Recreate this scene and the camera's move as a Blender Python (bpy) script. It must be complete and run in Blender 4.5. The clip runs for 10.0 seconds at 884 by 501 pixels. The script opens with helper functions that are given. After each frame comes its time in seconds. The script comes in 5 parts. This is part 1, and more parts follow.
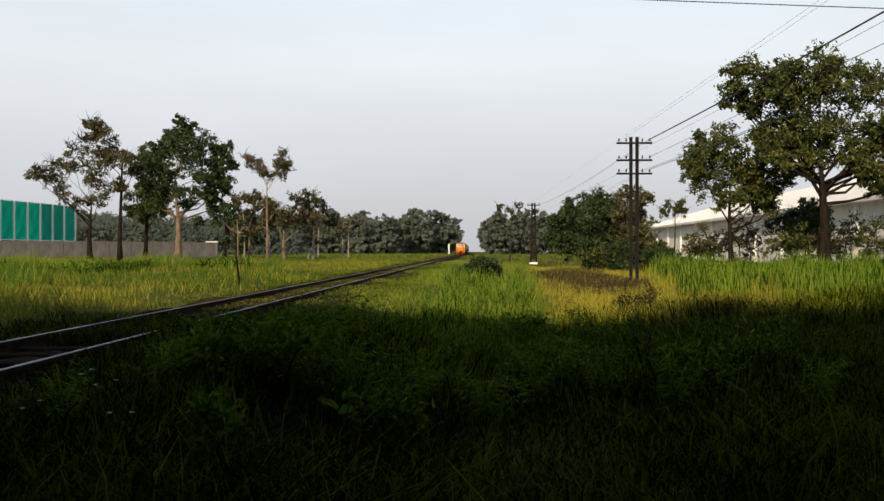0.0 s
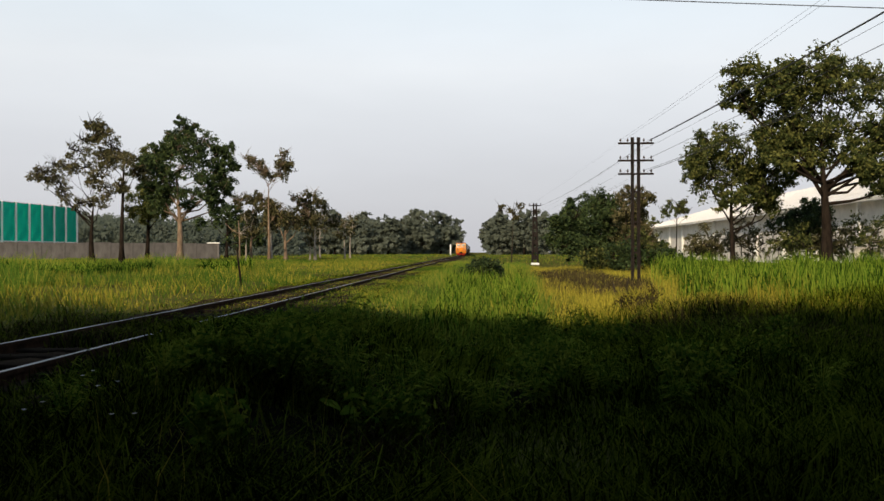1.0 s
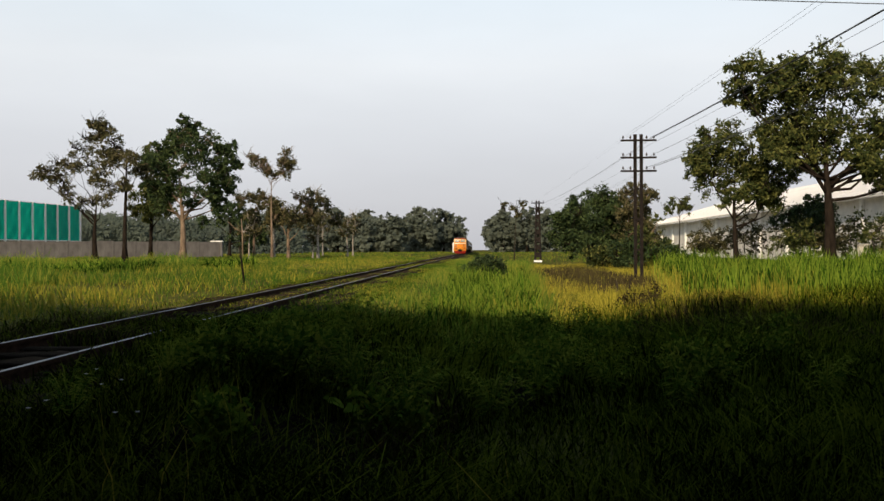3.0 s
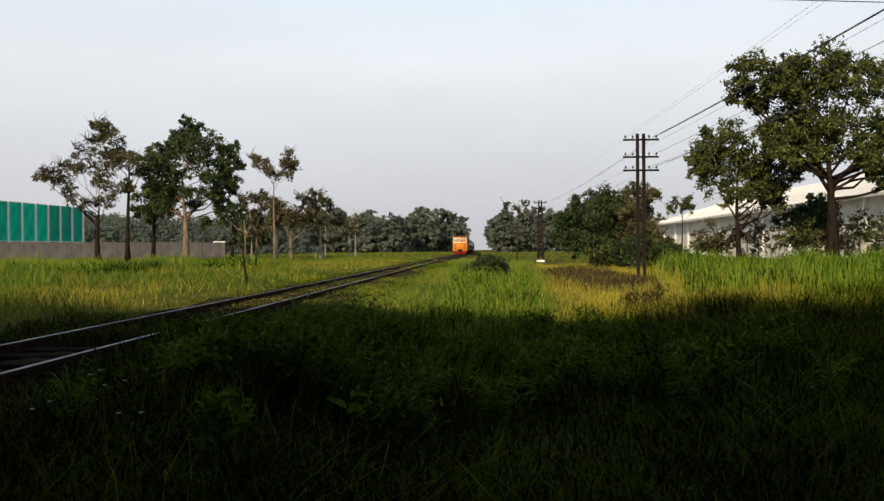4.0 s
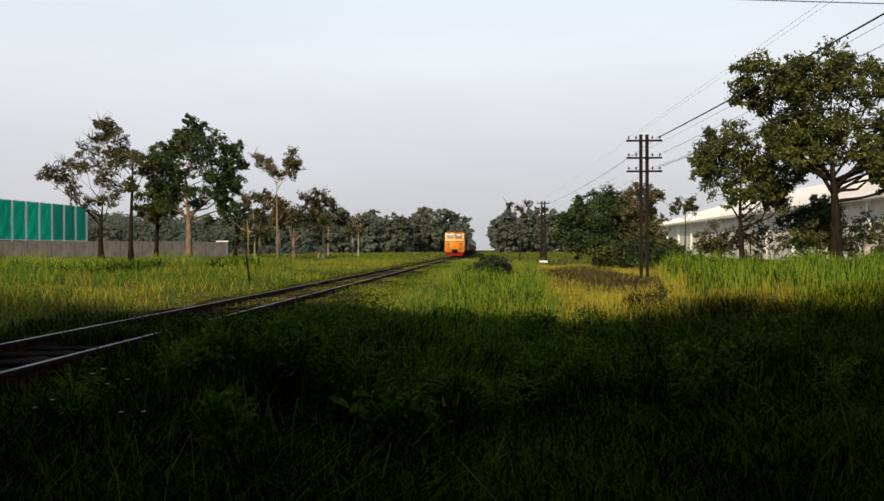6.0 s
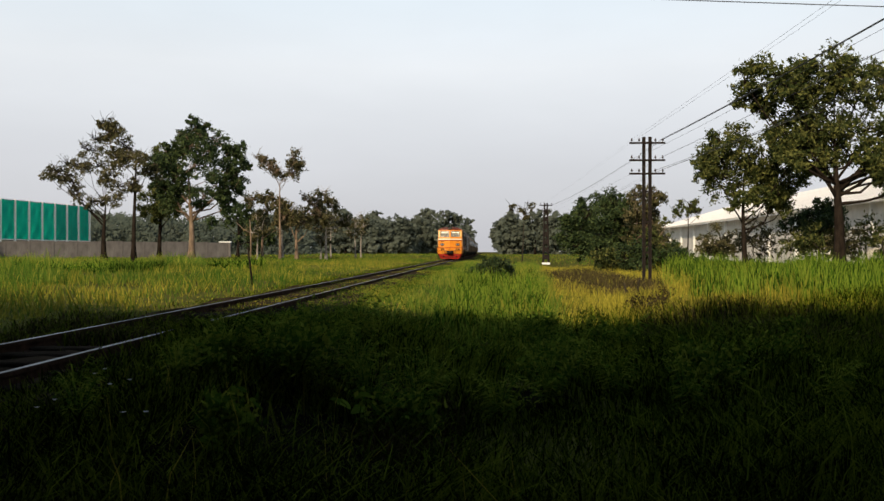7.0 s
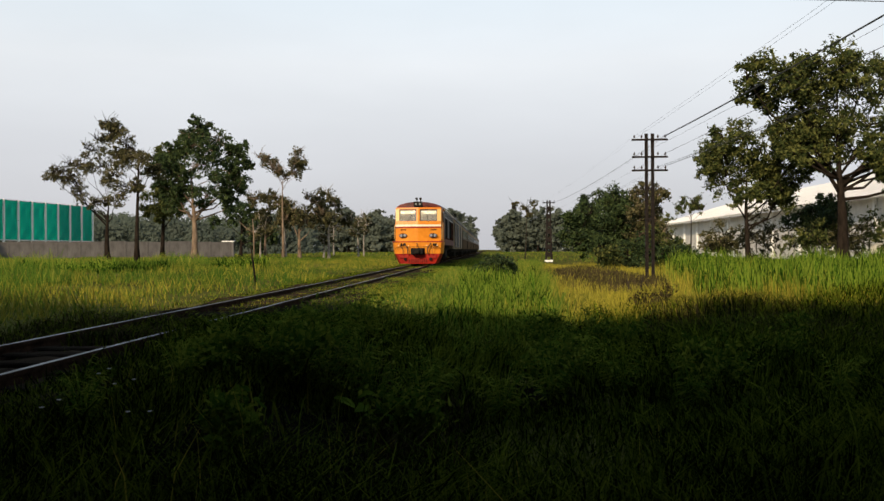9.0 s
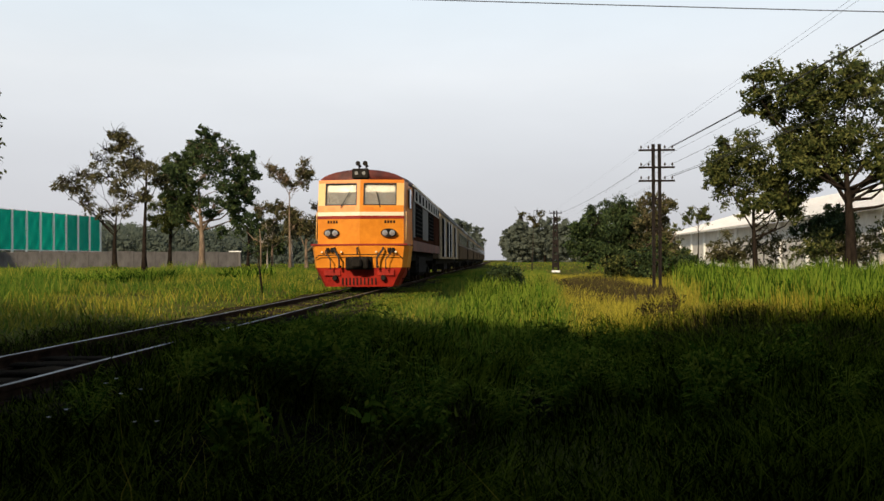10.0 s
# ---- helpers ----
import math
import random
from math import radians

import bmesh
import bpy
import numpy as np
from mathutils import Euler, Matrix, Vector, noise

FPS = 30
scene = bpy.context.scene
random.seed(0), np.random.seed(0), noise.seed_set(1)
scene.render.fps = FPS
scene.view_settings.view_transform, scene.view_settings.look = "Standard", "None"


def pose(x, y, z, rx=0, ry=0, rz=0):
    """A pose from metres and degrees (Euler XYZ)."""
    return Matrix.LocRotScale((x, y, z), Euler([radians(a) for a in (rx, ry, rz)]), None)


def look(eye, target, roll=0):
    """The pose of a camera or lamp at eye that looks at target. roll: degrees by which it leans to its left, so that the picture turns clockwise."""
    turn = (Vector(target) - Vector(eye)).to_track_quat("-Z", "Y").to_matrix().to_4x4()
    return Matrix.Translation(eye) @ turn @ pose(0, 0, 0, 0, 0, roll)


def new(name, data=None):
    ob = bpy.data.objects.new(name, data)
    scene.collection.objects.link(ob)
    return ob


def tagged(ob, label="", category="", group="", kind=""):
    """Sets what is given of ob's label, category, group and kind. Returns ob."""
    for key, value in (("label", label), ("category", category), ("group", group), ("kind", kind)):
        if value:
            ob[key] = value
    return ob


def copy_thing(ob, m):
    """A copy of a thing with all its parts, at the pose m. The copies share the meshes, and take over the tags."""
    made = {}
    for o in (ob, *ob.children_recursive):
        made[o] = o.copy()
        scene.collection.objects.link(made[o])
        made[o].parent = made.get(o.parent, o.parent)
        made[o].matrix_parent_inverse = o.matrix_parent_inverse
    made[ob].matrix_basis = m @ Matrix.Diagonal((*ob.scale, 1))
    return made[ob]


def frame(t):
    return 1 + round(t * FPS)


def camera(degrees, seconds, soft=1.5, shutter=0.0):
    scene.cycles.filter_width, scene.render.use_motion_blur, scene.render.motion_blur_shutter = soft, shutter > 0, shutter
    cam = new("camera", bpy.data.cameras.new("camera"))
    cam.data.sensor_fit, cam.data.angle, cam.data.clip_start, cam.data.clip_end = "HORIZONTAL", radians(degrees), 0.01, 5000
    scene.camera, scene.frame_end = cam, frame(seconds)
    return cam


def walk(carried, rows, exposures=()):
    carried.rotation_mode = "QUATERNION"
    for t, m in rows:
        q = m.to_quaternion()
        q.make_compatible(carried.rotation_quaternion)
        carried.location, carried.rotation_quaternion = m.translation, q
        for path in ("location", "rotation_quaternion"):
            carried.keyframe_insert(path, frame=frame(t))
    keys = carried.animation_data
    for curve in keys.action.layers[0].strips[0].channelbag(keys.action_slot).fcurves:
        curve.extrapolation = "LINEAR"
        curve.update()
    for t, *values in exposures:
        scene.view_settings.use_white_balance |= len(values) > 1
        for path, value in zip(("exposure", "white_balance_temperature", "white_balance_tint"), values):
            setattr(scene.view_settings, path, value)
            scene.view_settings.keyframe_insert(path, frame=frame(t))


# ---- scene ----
import itertools

cam = camera(52.2, 10.0, soft=1.5)
EYE = (0.0, 0.0, 1.6)
# seconds, yaw, pitch, roll of the hand-held camera
TURNS = [
    (0, 2.040, 0.072, 0.000), (0.5, 2.194, -0.024, -0.013), (1, 2.141, 0.116, 0.107), (1.5, 2.278, 0.122, 0.112),
    (2, 2.186, 0.153, 0.132), (2.5, 2.219, -0.025, 0.167), (4, 2.482, -0.031, 0.429), (4.5, 2.502, -0.024, 0.340),
    (5, 2.495, -0.007, 0.403), (5.5, 2.548, -0.029, 0.349), (7, 2.821, 0.084, -0.019), (7.5, 2.708, 0.131, 0.232),
    (8, 2.829, 0.128, 0.462), (8.5, 2.844, -0.231, 0.254), (9, 3.006, -0.040, 0.329), (9.5, 3.256, 0.229, 0.349),
    (10, 3.431, 0.617, 0.272),
]
walk(cam, [(t, pose(*EYE, 90 + p, r, a)) for t, a, p, r in TURNS])

# ---- light ----
SUN_ELEVATION, SUN_AZIMUTH = 29.0, 202.0      # degrees; azimuth clockwise from +y: low behind the camera, a little to its left
scene.view_settings.exposure = 0.0
world = bpy.data.worlds.new("hazy_morning_sky")
scene.world = world
world.use_nodes = True
wn = world.node_tree
wn.nodes.clear()
sky = wn.nodes.new("ShaderNodeTexSky")
sky.sky_type, sky.sun_disc = "NISHITA", False
sky.sun_elevation, sky.sun_rotation = radians(SUN_ELEVATION), radians(SUN_AZIMUTH)
sky.air_density, sky.dust_density, sky.ozone_density = 1.0, 3.0, 1.0
wcoord = wn.nodes.new("ShaderNodeTexCoord")
split = wn.nodes.new("ShaderNodeSeparateXYZ")
veil = wn.nodes.new("ShaderNodeValToRGB")           # hazy veil: grey at the horizon, bright above it, clearing to blue at the zenith
for at, colour in ((0.0, (0.64, 0.64, 0.68)), (0.10, (0.77, 0.78, 0.82)), (0.2, (0.93, 0.96, 0.99)), (0.3, (0.86, 0.97, 1.05)), (0.75, (0.25, 0.36, 0.55))):
    e = veil.color_ramp.elements[0] if at == 0.0 else veil.color_ramp.elements.new(at)
    e.position, e.color = at, (*colour, 1)
veil.color_ramp.elements[-1].color = (0.2, 0.3, 0.5, 1)
wmap = wn.nodes.new("ShaderNodeMapping")
wmap.inputs["Scale"].default_value = (1.0, 1.0, 3.2)
cloud = wn.nodes.new("ShaderNodeTexNoise")
cloud.inputs["Scale"].default_value, cloud.inputs["Detail"].default_value = 2.3, 5.0
cloud.inputs["Roughness"].default_value = 0.5
cramp = wn.nodes.new("ShaderNodeMapRange")
cramp.inputs["From Min"].default_value, cramp.inputs["From Max"].default_value = 0.3, 0.75
cramp.inputs["To Min"].default_value, cramp.inputs["To Max"].default_value = 0.95, 1.07
cloudy = wn.nodes.new("ShaderNodeVectorMath")
cloudy.operation = "SCALE"
dim = wn.nodes.new("ShaderNodeVectorMath")
dim.operation = "SCALE"
dim.inputs["Scale"].default_value = 0.07
hazemix = wn.nodes.new("ShaderNodeMix")
hazemix.data_type = "RGBA"
hazemix.inputs[0].default_value = 0.85
background = wn.nodes.new("ShaderNodeBackground")
background.inputs["Strength"].default_value = 1.0
wout = wn.nodes.new("ShaderNodeOutputWorld")
for a, b in ((wcoord.outputs["Generated"], wmap.inputs[0]), (wmap.outputs[0], cloud.inputs["Vector"]), (cloud.outputs[0], cramp.inputs[0]),
             (wcoord.outputs["Generated"], split.inputs[0]), (split.outputs["Z"], veil.inputs[0]), (veil.outputs[0], cloudy.inputs[0]),
             (cramp.outputs[0], cloudy.inputs["Scale"]), (sky.outputs[0], dim.inputs[0]), (dim.outputs[0], hazemix.inputs[6]),
             (cloudy.outputs[0], hazemix.inputs[7]), (hazemix.outputs[2], background.inputs[0]), (background.outputs[0], wout.inputs[0])):
    wn.links.new(a, b)
sun = new("sun", bpy.data.lights.new("sun", "SUN"))
sun.data.energy, sun.data.angle, sun.data.color = 4.8, radians(2.2), (1.0, 0.82, 0.58)
az, el = radians(SUN_AZIMUTH), radians(SUN_ELEVATION)
sun.matrix_world = look((80 * math.sin(az) * math.cos(el), 80 * math.cos(az) * math.cos(el), 80 * math.sin(el)), (0, 0, 0))


# ---- materials ----
def mat(name, c1, c2, scale=4.0, rough=0.7, metal=0.0, bump=0.0, bump_scale=40.0, island=0.0, c3=None, spec=0.3, stretch=(1, 1, 1), leaf=0.0):
    """Two-scale procedural surface: large stains between c1 and c2, fine grain, relief, and a change from piece to piece."""
    m = bpy.data.materials.new(name)
    m.use_nodes = True
    n, k = m.node_tree.nodes, m.node_tree.links
    bsdf = n["Principled BSDF"]
    coord = n.new("ShaderNodeTexCoord")
    mp = n.new("ShaderNodeMapping")
    mp.inputs["Scale"].default_value = stretch
    k.new(coord.outputs["Object"], mp.inputs[0])
    big = n.new("ShaderNodeTexNoise")
    big.inputs["Scale"].default_value, big.inputs["Detail"].default_value = scale, 6.0
    big.inputs["Roughness"].default_value = 0.65
    k.new(mp.outputs[0], big.inputs["Vector"])
    ramp = n.new("ShaderNodeValToRGB")
    ramp.color_ramp.elements[0].position, ramp.color_ramp.elements[1].position = 0.36, 0.66
    ramp.color_ramp.elements[0].color, ramp.color_ramp.elements[1].color = (*c1, 1), (*c2, 1)
    if c3:
        e = ramp.color_ramp.elements.new(0.52)
        e.color = (*c3, 1)
    if island:
        geo = n.new("ShaderNodeNewGeometry")
        mix = n.new("ShaderNodeMath")
        mix.operation = "MULTIPLY_ADD"
        mix.inputs[1].default_value = island
        k.new(geo.outputs["Random Per Island"], mix.inputs[0])
        off = n.new("ShaderNodeMath")
        off.operation = "SUBTRACT"
        off.inputs[1].default_value = island / 2
        k.new(big.outputs[0], off.inputs[0])
        k.new(off.outputs[0], mix.inputs[2])
        k.new(mix.outputs[0], ramp.inputs[0])
    else:
        k.new(big.outputs[0], ramp.inputs[0])
    k.new(ramp.outputs[0], bsdf.inputs["Base Color"])
    bsdf.inputs["Roughness"].default_value, bsdf.inputs["Metallic"].default_value = rough, metal
    bsdf.inputs["Specular IOR Level"].default_value = spec
    if bump:
        fine = n.new("ShaderNodeTexNoise")
        fine.inputs["Scale"].default_value, fine.inputs["Detail"].default_value = bump_scale, 4.0
        k.new(mp.outputs[0], fine.inputs["Vector"])
        bn = n.new("ShaderNodeBump")
        bn.inputs["Strength"].default_value, bn.inputs["Distance"].default_value = bump, 0.02
        k.new(fine.outputs[0], bn.inputs["Height"])
        k.new(bn.outputs[0], bsdf.inputs["Normal"])
    if leaf:
        tr = n.new("ShaderNodeBsdfTranslucent")
        k.new(ramp.outputs[0], tr.inputs[0])
        ms = n.new("ShaderNodeMixShader")
        ms.inputs[0].default_value = leaf
        k.new(bsdf.outputs[0], ms.inputs[1])
        k.new(tr.outputs[0], ms.inputs[2])
        k.new(ms.outputs[0], n["Material Output"].inputs[0])
    return m


M_GROUND = mat("meadow_soil", (0.04, 0.042, 0.011), (0.13, 0.11, 0.032), 0.35, 0.95, bump=0.5, bump_scale=9, c3=(0.08, 0.08, 0.02), spec=0.0)
M_SOIL = mat("brown_soil", (0.0275, 0.0176, 0.0088), (0.066, 0.0468, 0.0248), 1.2, 0.95, bump=0.6, bump_scale=20, spec=0)
M_BALLAST = mat("track_bed_dirt", (0.018, 0.013, 0.008), (0.058, 0.042, 0.027), 3.0, 0.95, bump=0.9, bump_scale=30, spec=0)
M_RAIL = mat("rail_rust", (0.02, 0.012, 0.008), (0.055, 0.032, 0.02), 8, 0.9, 0.0, bump=0.3, spec=0.02)
M_RAILTOP = mat("rail_running_steel", (0.05, 0.045, 0.04), (0.34, 0.33, 0.32), 0.9, 0.5, 1.0)
M_SLEEPER = mat("sleeper_wood", (0.02, 0.015, 0.01), (0.05, 0.038, 0.026), 5, 0.9, bump=0.6, stretch=(1, 6, 6), spec=0)
# darker copy of the meadow grass: tree shade is put into its colour
M_GRASS_SHADE = mat("shade_toned_grass", (0.006, 0.012, 0.001), (0.13, 0.16, 0.013), 1.1, 0.75, island=0.55, c3=(0.042, 0.063, 0.005), leaf=0.12, spec=0.0)
M_GRASS_MID = mat("bright_meadow_grass", (0.06, 0.12, 0.016), (0.28, 0.27, 0.042), 0.3, 0.7, island=0.4, c3=(0.135, 0.2, 0.026), leaf=0.3, spec=0.0)
M_GRASS_DRY = mat("yellowing_grass", (0.14, 0.14, 0.02), (0.44, 0.36, 0.05), 0.35, 0.8, island=0.5, c3=(0.28, 0.25, 0.032), leaf=0.25, spec=0.0)
M_GRASS_TALL = mat("tall_reed_grass", (0.012, 0.036, 0.004), (0.21, 0.28, 0.032), 0.5, 0.6, island=0.8, c3=(0.065, 0.145, 0.012), leaf=0.3, spec=0.0)
M_GRASS_FIELD = mat("field_grass", (0.034, 0.086, 0.011), (0.255, 0.225, 0.031), 0.16, 0.8, island=0.3, c3=(0.1, 0.145, 0.019), leaf=0.25, spec=0.0)
# near-black earth that paints the deep shade of the grass hollows
M_HOLLOW_SHADE = mat("shade_black_earth", (0.003, 0.003, 0.002), (0.011, 0.009, 0.005), 3.0, 0.95, bump=0.9, bump_scale=25, spec=0)
M_FROND = mat("feathery_weed_leaves", (0.035, 0.07, 0.007), (0.18, 0.21, 0.024), 1.5, 0.7, island=0.5, c3=(0.09, 0.14, 0.014), leaf=0.3, spec=0.0)
M_DEAD = mat("dead_weeds", (0.024, 0.02, 0.009), (0.085, 0.066, 0.03), 0.6, 0.9, island=0.5, spec=0.0)
M_LEAF = mat("tree_leaves", (0.036, 0.05, 0.015), (0.145, 0.148, 0.042), 0.7, 0.6, island=0.6, c3=(0.07, 0.083, 0.025), leaf=0.25, spec=0.04)
M_LEAF_BROWN = mat("browning_leaves", (0.046, 0.046, 0.018), (0.155, 0.132, 0.062), 0.8, 0.6, island=0.6, c3=(0.08, 0.078, 0.031), leaf=0.25, spec=0.06)
M_LEAF_GREEN = mat("deep_green_leaves", (0.022, 0.037, 0.014), (0.075, 0.1, 0.034), 0.6, 0.5, island=0.5, c3=(0.04, 0.062, 0.022), leaf=0.2, spec=0.06)
# far leaves paled and greyed: distance haze is mixed into these two colours
M_LEAF_FAR = mat("haze_toned_far_leaves", (0.1, 0.117, 0.09), (0.165, 0.182, 0.14), 0.1, 0.9, island=0.06, c3=(0.13, 0.147, 0.112), leaf=0.3, spec=0.0)
M_WOODS = mat("haze_toned_wood_leaves", (0.07, 0.087, 0.07), (0.11, 0.127, 0.1), 0.1, 0.9, island=0.2, c3=(0.088, 0.105, 0.082), leaf=0.3, spec=0.0)
M_BARK = mat("grey_bark", (0.02, 0.016, 0.012), (0.06, 0.049, 0.036), 5, 0.9, bump=0.8, bump_scale=25, stretch=(1, 1, 0.25), spec=0.05)
M_BARK_PALE = mat("pale_orange_bark", (0.1, 0.068, 0.045), (0.27, 0.19, 0.125), 3, 0.9, bump=0.7, bump_scale=22, stretch=(1, 1, 0.3))
M_BARK_WHITE = mat("whitish_bark", (0.2, 0.17, 0.14), (0.42, 0.37, 0.31), 3, 0.9, bump=0.6, bump_scale=22, stretch=(1, 1, 0.3))
M_BARK_DARK = mat("dark_bark", (0.00963, 0.00693, 0.00501), (0.0289, 0.0212, 0.0154), 5, 0.9, bump=0.8, bump_scale=25, stretch=(1, 1, 0.25), spec=0.05)
M_CONCRETE = mat("weathered_concrete", (0.075, 0.0675, 0.0638), (0.135, 0.124, 0.116), 1.0, 0.9, bump=0.4, bump_scale=14, stretch=(1, 1, 0.4))
M_GREEN = mat("green_sheeting", (0.004, 0.36, 0.26), (0.012, 0.5, 0.37), 0.5, 0.55, bump=0.15, bump_scale=3, stretch=(1, 1, 0.3), leaf=0.6)
M_WHITE = mat("white_paint", (0.68, 0.67, 0.63), (0.82, 0.81, 0.78), 1.5, 0.6)
M_ROOF_WHITE = mat("white_metal_roof", (0.72, 0.7, 0.67), (0.84, 0.82, 0.8), 0.6, 0.5, bump=0.1)
M_WALL_PALE = mat("pale_render_wall", (0.48, 0.45, 0.4), (0.64, 0.6, 0.54), 0.5, 0.85, bump=0.2)
M_DARK = mat("dark_void", (0.006, 0.006, 0.006), (0.013, 0.013, 0.012), 2, 0.9, spec=0.0)
M_POLE = mat("rusted_pole_steel", (0.007, 0.005, 0.004), (0.024, 0.016, 0.012), 6, 0.85, 0.2, bump=0.4)
M_WIRE = mat("dark_cable", (0.03, 0.03, 0.03), (0.06, 0.06, 0.06), 3, 0.7)
M_CERAMIC = mat("insulator_ceramic", (0.025, 0.018, 0.016), (0.06, 0.045, 0.04), 5, 0.5, spec=0.15)
M_ORANGE = mat("orange_loco_paint", (0.58, 0.18, 0.01), (0.72, 0.255, 0.02), 2.2, 0.38, bump=0.06, bump_scale=6, spec=0.25)
M_ORANGE_DEEP = mat("deep_orange_loco_paint", (0.6, 0.17, 0.01), (0.7, 0.22, 0.018), 1.5, 0.4, spec=0.25)
M_CREAM = mat("cream_loco_paint", (0.74, 0.6, 0.4), (0.82, 0.7, 0.5), 1.5, 0.45)
M_POST = mat("yellow_cream_paint", (0.7, 0.4, 0.12), (0.78, 0.48, 0.18), 1.5, 0.45)
M_REDBAND = mat("dark_red_paint", (0.2, 0.012, 0.008), (0.3, 0.025, 0.012), 2, 0.45)
M_RED = mat("red_pilot_paint", (0.2, 0.008, 0.005), (0.38, 0.022, 0.01), 3, 0.5, bump=0.1, spec=0.2)
M_ROOF_MAROON = mat("sooty_maroon_roof", (0.05, 0.012, 0.01), (0.17, 0.032, 0.02), 1.2, 0.6, bump=0.15)
M_SIDE = mat("maroon_side_paint", (0.03, 0.012, 0.008), (0.06, 0.026, 0.016), 1.2, 0.85, spec=0.0)
M_SILVER = mat("grey_side_panel", (0.165, 0.15, 0.135), (0.227, 0.21, 0.19), 1.2, 0.8, 0.0, spec=0.0)
M_FRAME = mat("pale_side_frame_paint", (0.5, 0.46, 0.42), (0.7, 0.64, 0.58), 1.2, 0.8, spec=0.0)
M_SEAM = mat("white_plastic_strip", (0.78, 0.78, 0.76), (0.88, 0.88, 0.86), 1.5, 0.5, leaf=0.4)
M_BLACK = mat("greasy_black_iron", (0.01, 0.009, 0.008), (0.03, 0.026, 0.022), 6, 0.85, 0.0, spec=0.02)
M_RUBBER = mat("black_rubber_hose", (0.012, 0.012, 0.012), (0.03, 0.03, 0.03), 6, 0.6)
M_LAMPGLASS = mat("lamp_glass", (0.5, 0.5, 0.5), (0.75, 0.75, 0.72), 4, 0.08, 0.6, spec=0.8)
M_COACH = mat("cream_coach_side", (0.27, 0.2, 0.125), (0.42, 0.32, 0.2), 0.8, 0.85, stretch=(1, 1, 0.4), spec=0.0)
M_COACH_LOW = mat("brown_coach_side", (0.1, 0.066, 0.038), (0.17, 0.118, 0.076), 0.8, 0.85, spec=0.0)
M_COACH_ROOF = mat("dull_coach_roof", (0.06, 0.057, 0.054), (0.12, 0.114, 0.108), 0.8, 0.7)
M_VISOR = mat("cream_sun_blind", (0.62, 0.58, 0.48), (0.74, 0.7, 0.6), 2, 0.8)
M_CAB = mat("pale_grey_cab_lining", (0.55, 0.54, 0.52), (0.7, 0.69, 0.66), 3, 0.8)


def glass(name, tint, rough):
    m = bpy.data.materials.new(name)
    m.use_nodes = True
    b = m.node_tree.nodes["Principled BSDF"]
    b.inputs["Base Color"].default_value = (*tint, 1)
    b.inputs["Roughness"].default_value, b.inputs["Transmission Weight"].default_value, b.inputs["IOR"].default_value = rough, 1.0, 1.45
    return m


M_GLASS = glass("dusty_windscreen_glass", (0.9, 0.92, 0.9), 0.02)
_n, _k = M_GLASS.node_tree.nodes, M_GLASS.node_tree.links
_film, _mix, _spots = _n.new("ShaderNodeBsdfDiffuse"), _n.new("ShaderNodeMixShader"), _n.new("ShaderNodeTexNoise")
_film.inputs[0].default_value, _spots.inputs["Scale"].default_value = (0.4, 0.37, 0.31, 1), 3.0
_range = _n.new("ShaderNodeMapRange")
_range.inputs["To Min"].default_value, _range.inputs["To Max"].default_value = 0.16, 0.4
for _a, _b in ((_spots.outputs[0], _range.inputs[0]), (_range.outputs[0], _mix.inputs[0]), (_n["Principled BSDF"].outputs[0], _mix.inputs[1]), (_film.outputs[0], _mix.inputs[2]), (_mix.outputs[0], _n["Material Output"].inputs[0])):
    _k.new(_a, _b)
M_WINDOW = mat("dark_window_glass", (0.02, 0.022, 0.024), (0.04, 0.042, 0.044), 1, 0.08, spec=0.6)


# ---- mesh tools ----
def mesh_ob(name, verts, faces, material, parent=None, label="", smooth=False):
    me = bpy.data.meshes.new(name)
    me.from_pydata(verts, [], faces)
    if smooth:
        me.shade_smooth()
    me.materials.append(material)
    ob = new(name, me)
    if parent:
        ob.parent = parent
    return tagged(ob, label)


def part(name, bm, material, parent=None, label="", smooth=False):
    me = bpy.data.meshes.new(name)
    bmesh.ops.recalc_face_normals(bm, faces=bm.faces)
    bm.to_mesh(me)
    bm.free()
    if smooth:
        me.shade_smooth()
    me.materials.append(material)
    ob = new(name, me)
    if parent:
        ob.parent = parent
    return tagged(ob, label)


def box(bm, x0, x1, y0, y1, z0, z1, bevel=0.0):
    r = bmesh.ops.create_cube(bm, size=1.0)
    vs = r["verts"]
    bmesh.ops.transform(bm, verts=vs, matrix=Matrix.LocRotScale(((x0 + x1) / 2, (y0 + y1) / 2, (z0 + z1) / 2), None, (abs(x1 - x0), abs(y1 - y0), abs(z1 - z0))))
    if bevel:
        es = list({e for v in vs for e in v.link_edges})
        bmesh.ops.bevel(bm, geom=es, offset=bevel, segments=1, affect="EDGES")
    return bm


def boxed(name, dims, material, parent=None, label="", bevel=0.01):
    return part(name, box(bmesh.new(), *dims, bevel), material, parent, label)


def cyl(bm, a, b, r0, r1=None, seg=12):
    a, b = Vector(a), Vector(b)
    r1 = r0 if r1 is None else r1
    m = Matrix.Translation((a + b) / 2) @ (b - a).to_track_quat("Z", "Y").to_matrix().to_4x4()
    bmesh.ops.create_cone(bm, cap_ends=True, segments=seg, radius1=r0, radius2=r1, depth=(b - a).length, matrix=m)
    return bm


